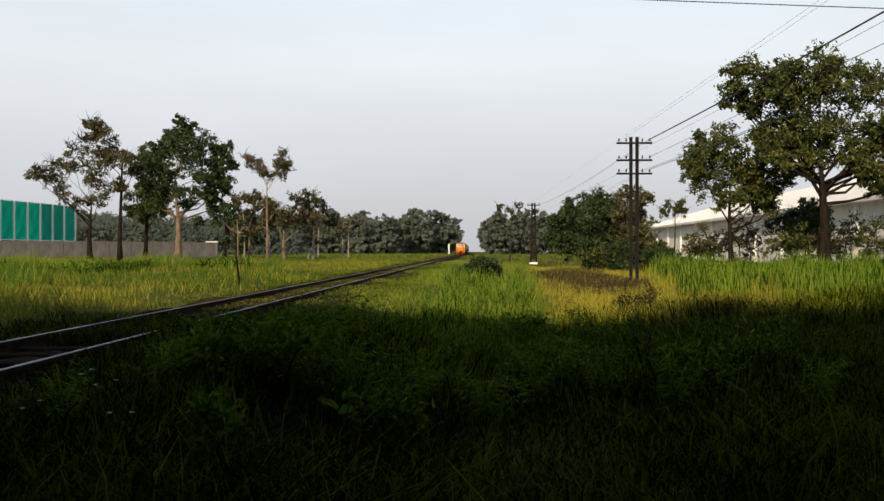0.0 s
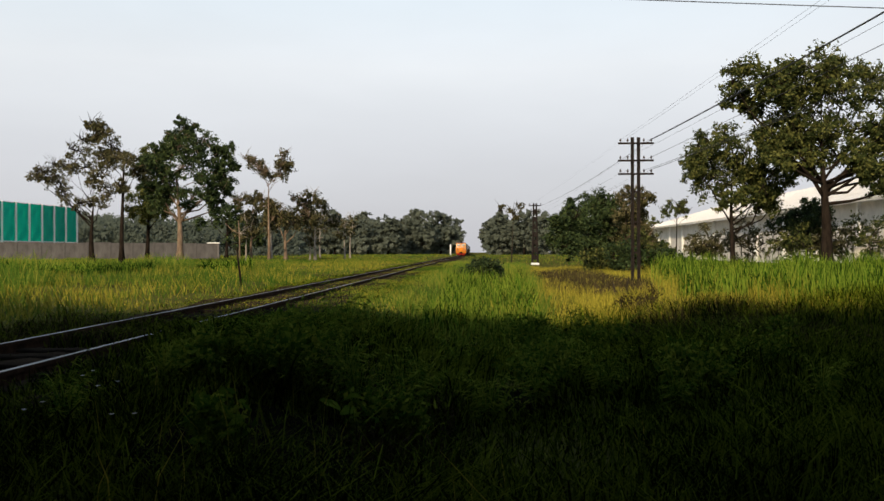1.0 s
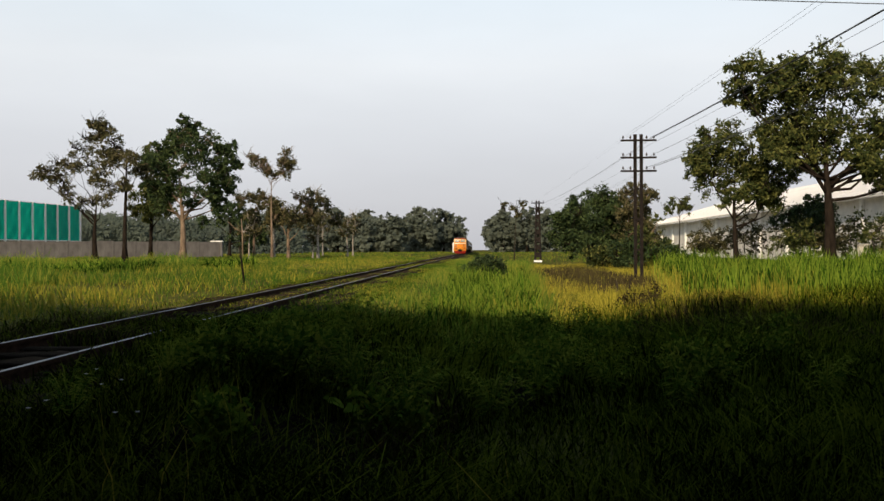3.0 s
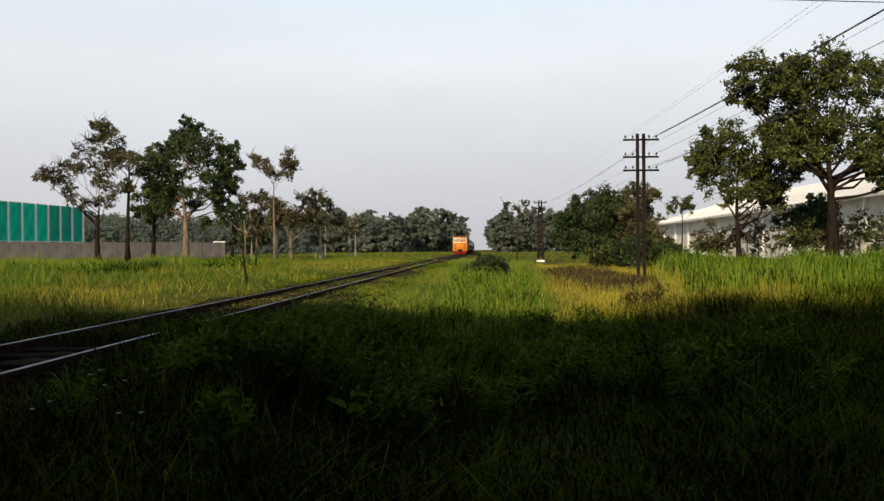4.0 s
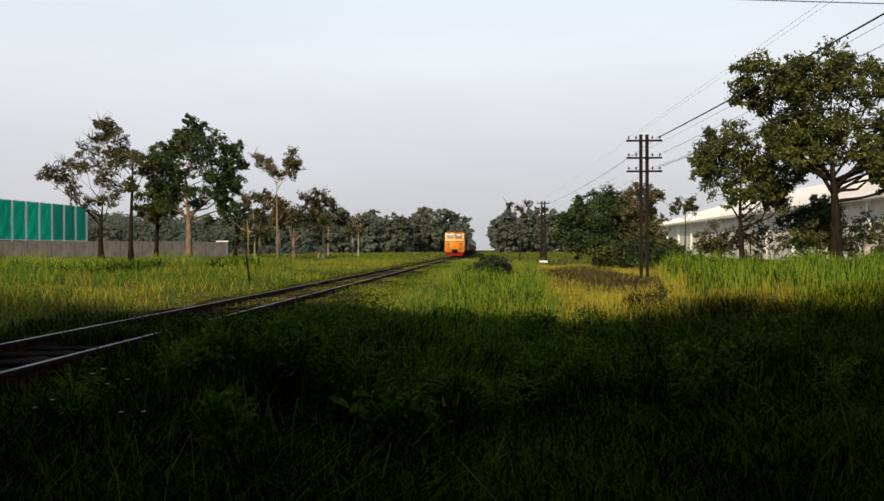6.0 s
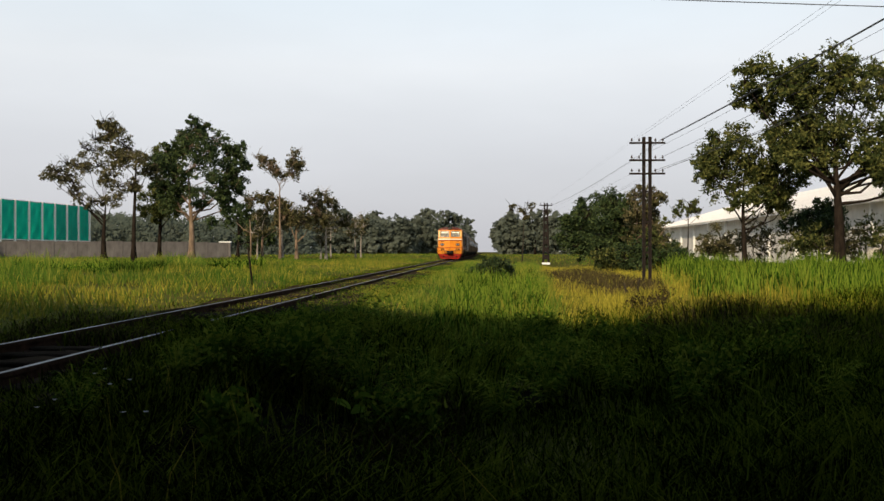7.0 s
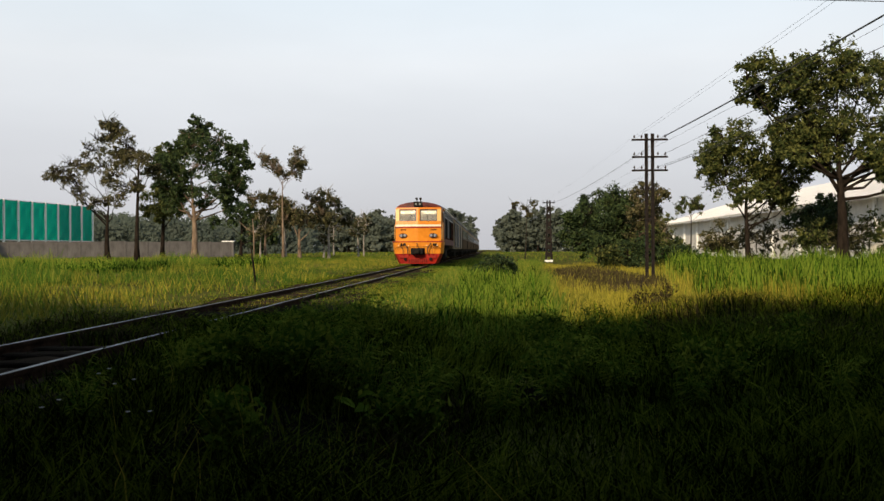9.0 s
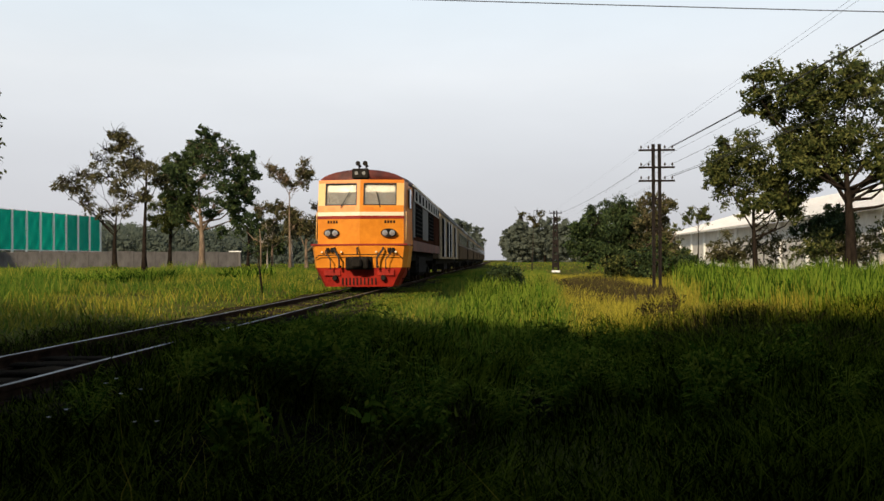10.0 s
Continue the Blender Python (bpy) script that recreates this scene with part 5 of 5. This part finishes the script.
    for s in (-1, 1):
        boxed("cab_side_window", (s * 1.365, s * 1.40, 0.75, 1.35, 2.45, 3.05), M_WINDOW, root, "dark cab side window", 0.01)
        boxed("door_rail", (s * 1.40, s * 1.43, 1.5, 1.53, 1.5, 2.9), M_SILVER, root, "", 0.005)
        boxed("body_side", (s * 1.3, s * 1.405, 1.7, 15.2, 1.15, 3.22), M_SIDE, root, "maroon body side", 0.01)
        boxed("lower_stripe", (s * 1.405, s * 1.412, 1.7, 15.2, 1.16, 1.5), M_ROOF_MAROON, root, "", 0)
        for y0, y1 in ((2.5, 5.3), (8.2, 10.9)):
            g = boxed("radiator_grille", (s * 1.40, s * 1.425, y0, y1, 1.65, 2.7), M_DARK, root, "dark radiator grille", 0.005)
            for k in range(7):
                z = 1.72 + k * 0.14
                boxed("louvre", (s * 1.42, s * 1.44, y0 + 0.05, y1 - 0.05, z, z + 0.035), M_BLACK, g, "", 0)
        for y0, y1 in ((5.5, 8.0), (11.2, 14.7), (1.75, 2.4)):
            boxed("side_panel", (s * 1.404, s * 1.42, y0, y1, 1.6, 2.72), M_SIDE if y1 - y0 > 3 else M_SILVER, root, "", 0.004)
        for k in range(9):
            y0 = 2.2 + k * 1.42
            fr = boxed("vent_frame", (s * 1.404, s * 1.425, y0, y0 + 1.2, 2.76, 3.16), M_FRAME, root, "pale window frame", 0.004)
            boxed("vent", (s * 1.424, s * 1.43, y0 + 0.25, y0 + 0.95, 2.81, 3.11), M_DARK, fr, "", 0)
        boxed("gutter", (s * 1.39, s * 1.43, 1.7, 15.2, 3.2, 3.25), M_CREAM, root, "", 0.004)
    boxed("end_wall", (-1.3, 1.3, 15.1, 15.2, 1.15, 3.24), M_SIDE, root, "", 0)
    boxed("underframe", (-1.1, 1.1, 0.3, 15.2, 0.85, 1.2), M_BLACK, root, "", 0)
    boxed("fuel_tank", (-1.2, 1.2, 6.2, 9.6, 0.3, 1.1), M_BLACK, root, "black fuel tank", 0.12)
    bogies(root, (3.2, 12.2), 3)
    root.scale = (1.0, 1.0, 1.012)
    # roof lamp box and horns
    boxed("roof_lamp_box", (-0.26, 0.24, -0.14, 0.3, 3.3, 3.6), M_BLACK, root, "black roof headlamp box", 0.03)
    for x in (-0.12, 0.1):
        bm = bmesh.new()
        cyl(bm, (x, -0.13, 3.46), (x, -0.16, 3.46), 0.055, 0.055, 14)
        part("roof_lamp", bm, M_LAMPGLASS, root, "round roof headlamp")
        bm = bmesh.new()
        cyl(bm, (x + 0.03, -0.05, 3.76), (x + 0.03, 0.1, 3.74), 0.075, 0.05, 14)
        cyl(bm, (x + 0.03, 0.1, 3.74), (x + 0.03, 0.5, 3.72), 0.05, 0.025, 10)
        cyl(bm, (x + 0.03, 0.2, 3.5), (x + 0.03, 0.2, 3.74), 0.025, 0.025, 8)
        part("horn", bm, M_BLACK, root, "black air horn")
    return root


def bogies(root, places, axles):
    for y in places:
        bm = bmesh.new()
        L = 0.9 * axles
        for s in (-1, 1):
            box(bm, s * 0.78, s * 0.92, y - L * 0.75, y + L * 0.75, 0.42, 0.72, 0.03)
            for k in range(axles):
                yy = y + (k - (axles - 1) / 2) * 1.5
                box(bm, s * 0.85, s * 1.0, yy - 0.16, yy + 0.16, 0.3, 0.6, 0.03)
        box(bm, -0.8, 0.8, y - 0.2, y + 0.2, 0.45, 0.7)
        bg = part("bogie", bm, M_BLACK, root, "black bogie frame")
        for k in range(axles):
            yy = y + (k - (axles - 1) / 2) * 1.5
            for s in (-1, 1):
                bm = bmesh.new()
                cyl(bm, (s * 0.5, yy, 0.44), (s * 0.58, yy, 0.44), 0.44, 0.44, 24)
                cyl(bm, (s * 0.46, yy, 0.44), (s * 0.5, yy, 0.44), 0.47, 0.47, 24)
                part("wheel", bm, M_RAIL, bg)


def coach(van):
    root = new("baggage_van" if van else "passenger_coach")
    tagged(root, "grey-cream baggage van with dark sliding doors" if van else "cream and brown passenger coach with a row of windows", "railway coach", "" if van else "coaches of the train")
    L, h = 20.0, 1.4
    sec = [(x, z) for x, z in arc_section(h + 0.02, 3.2, 3.72, 3.12)]
    bm = bmesh.new()
    loft(bm, [[(x, y, z) for x, z in sec] for y in (0.0, L)])
    part("roof", bm, M_COACH_ROOF, root, "dull grey arched roof", True)
    for s in (-1, 1):
        boxed("lower_side", (s * 1.3, s * h, 0, L, 0.95, 1.95), M_COACH if van else M_COACH_LOW, root, "", 0)
        boxed("upper_side", (s * 1.3, s * (h - 0.003), 0, L, 1.95, 3.13), M_COACH, root, "", 0)
        boxed("waist_moulding", (s * h, s * (h + 0.02), 0, L, 1.92, 1.99), M_SILVER, root, "", 0)
        if van:
            for y0 in (1.2, 5.6, 8.4, 14.2):
                d = boxed("sliding_door", (s * h, s * (h + 0.03), y0, y0 + 1.5, 1.05, 2.95), M_DARK, root, "dark open doorway", 0.005)
                boxed("door_post", (s * (h + 0.004), s * (h + 0.05), y0 + 1.5, y0 + 2.1, 1.05, 3.0), M_FRAME, d, "", 0.005)
        else:
            for k in range(11):
                y0 = 2.0 + k * 1.5
                fr = boxed("window", (s * (h - 0.002), s * (h + 0.014), y0, y0 + 1.1, 2.05, 2.85), M_SILVER, root, "", 0.004)
                boxed("pane", (s * (h + 0.012), s * (h + 0.018), y0 + 0.06, y0 + 1.04, 2.1, 2.8), M_WINDOW, fr, "", 0)
            for y0 in (0.5, L - 1.3):
                boxed("door", (s * h, s * (h + 0.014), y0, y0 + 0.8, 1.0, 2.95), M_DARK, root, "dark open coach door", 0.004)
    for y in (0.0, L - 0.1):
        boxed("end_wall", (-1.3, 1.3, y, y + 0.1, 0.95, 3.14), M_COACH_LOW, root, "", 0)
    boxed("gangway", (-0.5, 0.5, -0.35, 0, 1.0, 3.0), M_RUBBER, root, "black rubber gangway", 0.03)
    boxed("underframe", (-1.15, 1.15, 0.2, L - 0.2, 0.7, 0.95), M_BLACK, root, "", 0)
    boxed("equipment_box", (-1.1, 1.1, 8.0, 11.5, 0.35, 0.72), M_BLACK, root, "", 0.03)
    bogies(root, (2.8, L - 2.8), 2)
    return root


# ---- roadside details ----
def earth_patch(cx, cy, rx, ry, material, label):
    verts, faces = [], []
    n, m = 24, 8
    for j in range(m + 1):
        for i in range(n):
            a = 2 * math.pi * i / n
            r = (j / m) * (1 + 0.18 * math.sin(3 * a + cx) + 0.1 * math.sin(7 * a))
            x, y = cx + rx * r * math.cos(a), cy + ry * r * math.sin(a)
            verts.append((x, y, float(ground_z(x, y)) + 0.035 + 0.05 * (1 - (j / m) ** 2)))
    for j in range(m):
        for i in range(n):
            faces.append((j * n + i, j * n + (i + 1) % n, (j + 1) * n + (i + 1) % n, (j + 1) * n + i))
    return tagged(mesh_ob("earth_and_shade_patch", verts, faces, material, smooth=True), label, "ground", kind="structure")


def fronds(rng, x, y, z, count, reach, height, leaflet):
    """Corner array of arching fronds round one root, each with two rows of narrow leaflets along its rib."""
    a = rng.uniform(0, 2 * np.pi, count)
    le = reach * rng.uniform(0.6, 1.2, count)
    hi = height * rng.uniform(0.6, 1.15, count)
    f = np.linspace(0.3, 1.0, 11)[None, :, None]
    out = np.stack([np.cos(a), np.sin(a), 0 * a], -1)[:, None, :]
    side = np.stack([-np.sin(a), np.cos(a), 0 * a], -1)[:, None, :]
    rib = np.array([x, y, z]) + out * le[:, None, None] * f ** 1.4 + np.array([0, 0, 1.0]) * hi[:, None, None] * (1.9 * f - 0.95 * f ** 2.2)
    quads = []
    for s in (-1, 1):
        ln = leaflet * (1.25 - f) * rng.uniform(0.8, 1.3, (count, 11, 1))
        tip = rib + s * side * ln + out * ln * 0.45 - np.array([0, 0, 1.0]) * ln * rng.uniform(-0.1, 0.5, (count, 11, 1))
        mid, wide = rib.copy() * 0.5 + tip * 0.5, out * ln * 0.17
        quads.append(np.stack([rib, mid - wide, tip, mid + wide], 2).reshape(-1, 3))
    base = rib[:, :-1].reshape(-1, 3)
    ahead = rib[:, 1:].reshape(-1, 3)
    thin = np.repeat(side, 10, axis=1).reshape(-1, 3) * 0.004
    quads.append(np.stack([base - thin, base + thin, ahead + thin, ahead - thin], 1).reshape(-1, 3))
    return np.concatenate(quads)


def build_details():
    # leaning posts in the field by the track
    verts, faces = [], []
    g = float(ground_z(-7.1, 27))
    tube([(-7.05, 27, g - 0.2), (-7.15, 27, g + 0.6), (-7.22, 27, g + 1.15)], [0.035, 0.03, 0.018], 8, verts, faces)
    tagged(mesh_ob("fence_post", verts, faces, M_BARK_DARK, smooth=True), "dark leaning wooden post in the grass", "post")
    verts, faces = [], []
    g = float(ground_z(-17.6, 64))
    tube([(-17.4, 66, g - 0.2), (-17.42, 66, g + 2.2), (-17.5, 66, g + 3.4)], [0.06, 0.05, 0.03], 8, verts, faces)
    tube([(-17.45, 66, g + 2.4), (-18.0, 66, g + 2.7), (-18.5, 66, g + 3.2)], [0.04, 0.03, 0.02], 6, verts, faces)
    tagged(mesh_ob("dead_tree", verts, faces, M_BARK_PALE, smooth=True), "pale bare stem with one side branch", "dead tree")
    # water tank on a frame above the far trees
    tower = new("water_tower")
    x, y = 14.6, 530.0
    g = float(ground_z(x, y))
    tower.location = (x, y, g)
    tower.scale = (1.6, 1.6, 1.72)
    tagged(tower, "small dark water tank on a tall steel frame", "water tower")
    part("tank", cyl(bmesh.new(), (0, 0, 13.9), (0, 0, 15.2), 0.9, 0.9, 20), M_POLE, tower)
    boxed("platform", (-1.3, 1.3, -1.3, 1.3, 13.7, 13.9), M_CONCRETE, tower, "", 0.02)
    for sx in (-1, 1):
        for sy in (-1, 1):
            part("leg", cyl(bmesh.new(), (sx * 1.1, sy * 1.1, -0.3), (sx * 0.9, sy * 0.9, 13.7), 0.1, 0.08, 8), M_CONCRETE, tower)
    for z in (4.5, 9.0):
        for s in (-1, 1):
            boxed("brace", (-1.0, 1.0, s * 1.0 - 0.04, s * 1.0 + 0.04, z, z + 0.1), M_CONCRETE, tower, "", 0)
    # white marker by the line
    x, y = -9.2, 330.0
    boxed_ob = boxed("marker_post", (x - 0.25, x + 0.25, y - 0.25, y + 0.25, float(ground_z(x, y)) - 0.2, float(ground_z(x, y)) + 3.8), M_WHITE, None, "white marker post beside the railway", 0.03)
    tagged(boxed_ob, category="post")
    # bare soil patch by the pole line, painted shade in the near grass hollows
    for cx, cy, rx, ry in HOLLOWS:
        earth_patch(cx, cy, rx * 1.1, ry * 1.1, M_HOLLOW_SHADE, "earth painted near-black as shade in a hollow of the grass")
    earth_patch(5.7, 50, 2.7, 16, M_SOIL, "bare brown earth patch in the dry grass")
    # leafy weeds in the foreground and tussocks by the line
    rng = np.random.default_rng(17)
    rr = random.Random(17)
    spots = [(-2.3, 10.8, 0.32), (-2.1, 9.4, 0.34), (-2.3, 8.4, 0.34), (-2.6, 12.2, 0.3), (0.6, 9.0, 0.7), (1.6, 12.5, 0.8), (2.3, 9.6, 0.7), (-1.6, 7.4, 0.7), (-2.2, 7.0, 0.42), (-0.6, 6.6, 0.5), 
             (4.6, 14.0, 0.6), (3.6, 11.3, 0.7), (0.9, 14.5, 0.6), (-1.5, 5.2, 0.4), (4.0, 8.2, 0.6), (3.3, 20.0, 0.6), (3.9, 20.6, 0.7)]
    for k, (x, y, h) in enumerate(spots):
        g = float(ground_z(x, y))
        root = new("weed")
        root.location = (x, y, g - 0.03)
        tagged(root, "leafy green weed bush in the grass", "weed", "weeds in the grass")
        verts, faces, cents, rads = [], [], [], []
        for s in range(12):
            a, o = rr.uniform(0, 2 * math.pi), rr.uniform(0.15, 0.6) * h
            e = Vector((o * math.cos(a), o * math.sin(a), h * rr.uniform(0.55, 1.05)))
            m1 = Vector((e.x * 0.35, e.y * 0.35, e.z * 0.6))
            tube([(0, 0, 0), m1, e], [0.008, 0.006, 0.003], 4, verts, faces)
            for f in (0.55, 0.75, 0.95):
                cents.append(tuple(m1.lerp(e, f)))
                rads.append(0.17 * h + 0.03)
        tagged(mesh_ob("stalk", verts, faces, M_GRASS_SHADE, root), kind="stuff")
        quick_mesh("foliage", leaf_cloud(rng, np.array(cents), np.array(rads), 22 if y < 18 else 14, 0.05), 4, M_DEAD if y > 18 else M_FROND, root)
    # feathery weeds among the near grass: each clump a plant of its own
    clumps = [(-2.3, 6.6, 0.5), (-2.15, 7.3, 0.62), (-2.35, 7.9, 0.5), (-1.75, 7.4, 0.66), (-1.35, 7.5, 0.7), (-1.6, 8.0, 0.74), (-0.95, 7.2, 0.6), (-0.6, 7.6, 0.68), (-1.95, 8.4, 0.6), (-1.2, 8.3, 0.76),
              (-2.4, 8.2, 0.5), (-1.6, 9.4, 0.8), (-1.45, 9.9, 0.9), (-2.1, 9.6, 0.5), (-0.5, 8.4, 0.62), (0.1, 7.6, 0.6), (0.55, 8.4, 0.7), (0.7, 10.4, 0.85), (0.95, 10.0, 0.8), (1.3, 9.3, 0.7),
              (-0.2, 10.8, 0.7), (1.9, 8.6, 0.66), (2.6, 9.8, 0.7), (3.4, 9.0, 0.62), (-2.6, 5.6, 0.4), (-2.3, 5.0, 0.42), (3.2, 12.0, 0.75), (1.9, 12.4, 0.8), (0.2, 13.0, 0.7), (-0.9, 12.2, 0.75)]
    for k, (x, y, h) in enumerate(clumps):
        g = float(ground_z(x, y))
        ob = quick_mesh("feathery_weed", fronds(rng, x, y, g - 0.02, 18, 0.55 * h, h, 0.17 * h), 4, M_FROND)
        tagged(ob, "feathery green weed with arching fronds in the grass", "weed", "feathery weeds in the grass")
    # small white blossoms and a broad-leaved plant in the near grass
    petal = [(0.0, 0.0), (0.005, 0.008), (0.0, 0.016), (-0.005, 0.008)]
    for k, (x, y, h) in enumerate(((-2.2, 4.95, 0.46), (-2.12, 4.9, 0.5), (-2.16, 4.4, 0.42), (-2.2, 4.3, 0.4), (-1.75, 4.25, 0.44), (-1.66, 4.3, 0.45), (-1.9, 4.7, 0.5), (-2.05, 4.8, 0.44))):
        root = new("wildflower")
        root.location = (x, y, float(ground_z(x, y)) - 0.02)
        tagged(root, "small white wildflower on a thin green stalk", "flower", "white flowers in the grass")
        verts, faces = [], []
        tube([(0, 0, 0), (0.02, 0.01, h * 0.6), (0.01, 0, h)], [0.004, 0.003, 0.002], 5, verts, faces)
        mesh_ob("stalk", verts, faces, M_GRASS_SHADE, root)
        verts, faces = [], []
        for q in range(6):
            a = q * math.pi / 3 + 0.3 * k
            b = len(verts)
            for u, v in petal:
                verts.append((0.01 + v * math.cos(a) - u * math.sin(a), v * math.sin(a) + u * math.cos(a), h + 0.004 + 0.4 * v))
            faces.append((b, b + 1, b + 2, b + 3))
        mesh_ob("blossom", verts, faces, M_VISOR, root, "white petals")
    for k, (x, y, h) in enumerate(((-0.97, 6.6, 0.42), (0.35, 4.6, 0.3), (-1.5, 5.0, 0.3))):
        root = new("broadleaf_plant")
        root.location = (x, y, float(ground_z(x, y)) - 0.02)
        tagged(root, "low plant with broad rounded green leaves", "plant", "broad-leaved plants in the grass")
        for q in range(5):
            a, r = q * 1.3 + k, 0.05 + 0.03 * q
            c = Vector((r * math.cos(a), r * math.sin(a), h * (0.55 + 0.11 * q)))
            verts, faces = [], []
            tube([(0, 0, 0), c * 0.6, c], [0.005, 0.004, 0.003], 5, verts, faces)
            stem = mesh_ob("leaf_stalk", verts, faces, M_GRASS_SHADE, root)
            verts = [tuple(c + Vector((0.062 * math.cos(b), 0.05 * math.sin(b), 0.03 * math.cos(b - a) - 0.012 * math.cos(2 * b)))) for b in [2 * math.pi * i / 12 for i in range(12)]]
            faces = [(i, (i + 1) % 12, 12) for i in range(12)]
            verts.append(tuple(c))
            mesh_ob("leaf", verts, faces, M_FROND, stem, smooth=True)
    # broken fence stakes by the first pole
    for k, (x, y, h, dx) in enumerate(((4.6, 28.0, 0.85, 0.12), (4.35, 28.2, 0.7, -0.1))):
        verts, faces = [], []
        g = float(ground_z(x, y))
        tube([(x, y, g - 0.1), (x + dx * 0.4, y, g + h * 0.6), (x + dx, y, g + h)], [0.026, 0.022, 0.014], 6, verts, faces)
        tagged(mesh_ob("stake", verts, faces, M_BARK, smooth=True), "short weathered wooden stake in the grass", "stake")


# ---- build ----
build_ground()
build_railway()
build_built()
build_poles()
build_trees()
build_grass()
build_details()
ENGINE = locomotive()
VAN = coach(True)
COACHES = [coach(False)]
for _ in range(6):
    COACHES.append(copy_thing(COACHES[0], pose(0, 0, 0)))


def motions():
    """The train runs towards the camera at a steady speed."""
    speed, end_y = 24.5, 27.0
    times = [0.5 * i for i in range(21)]
    for thing, back in [(ENGINE, 0.0), (VAN, 16.1)] + [(c, 36.8 + 20.7 * i) for i, c in enumerate(COACHES)]:
        walk(thing, [(t, pose(TRACK_X, end_y + back + speed * (10.0 - t), RAIL_Z)) for t in times])


motions()
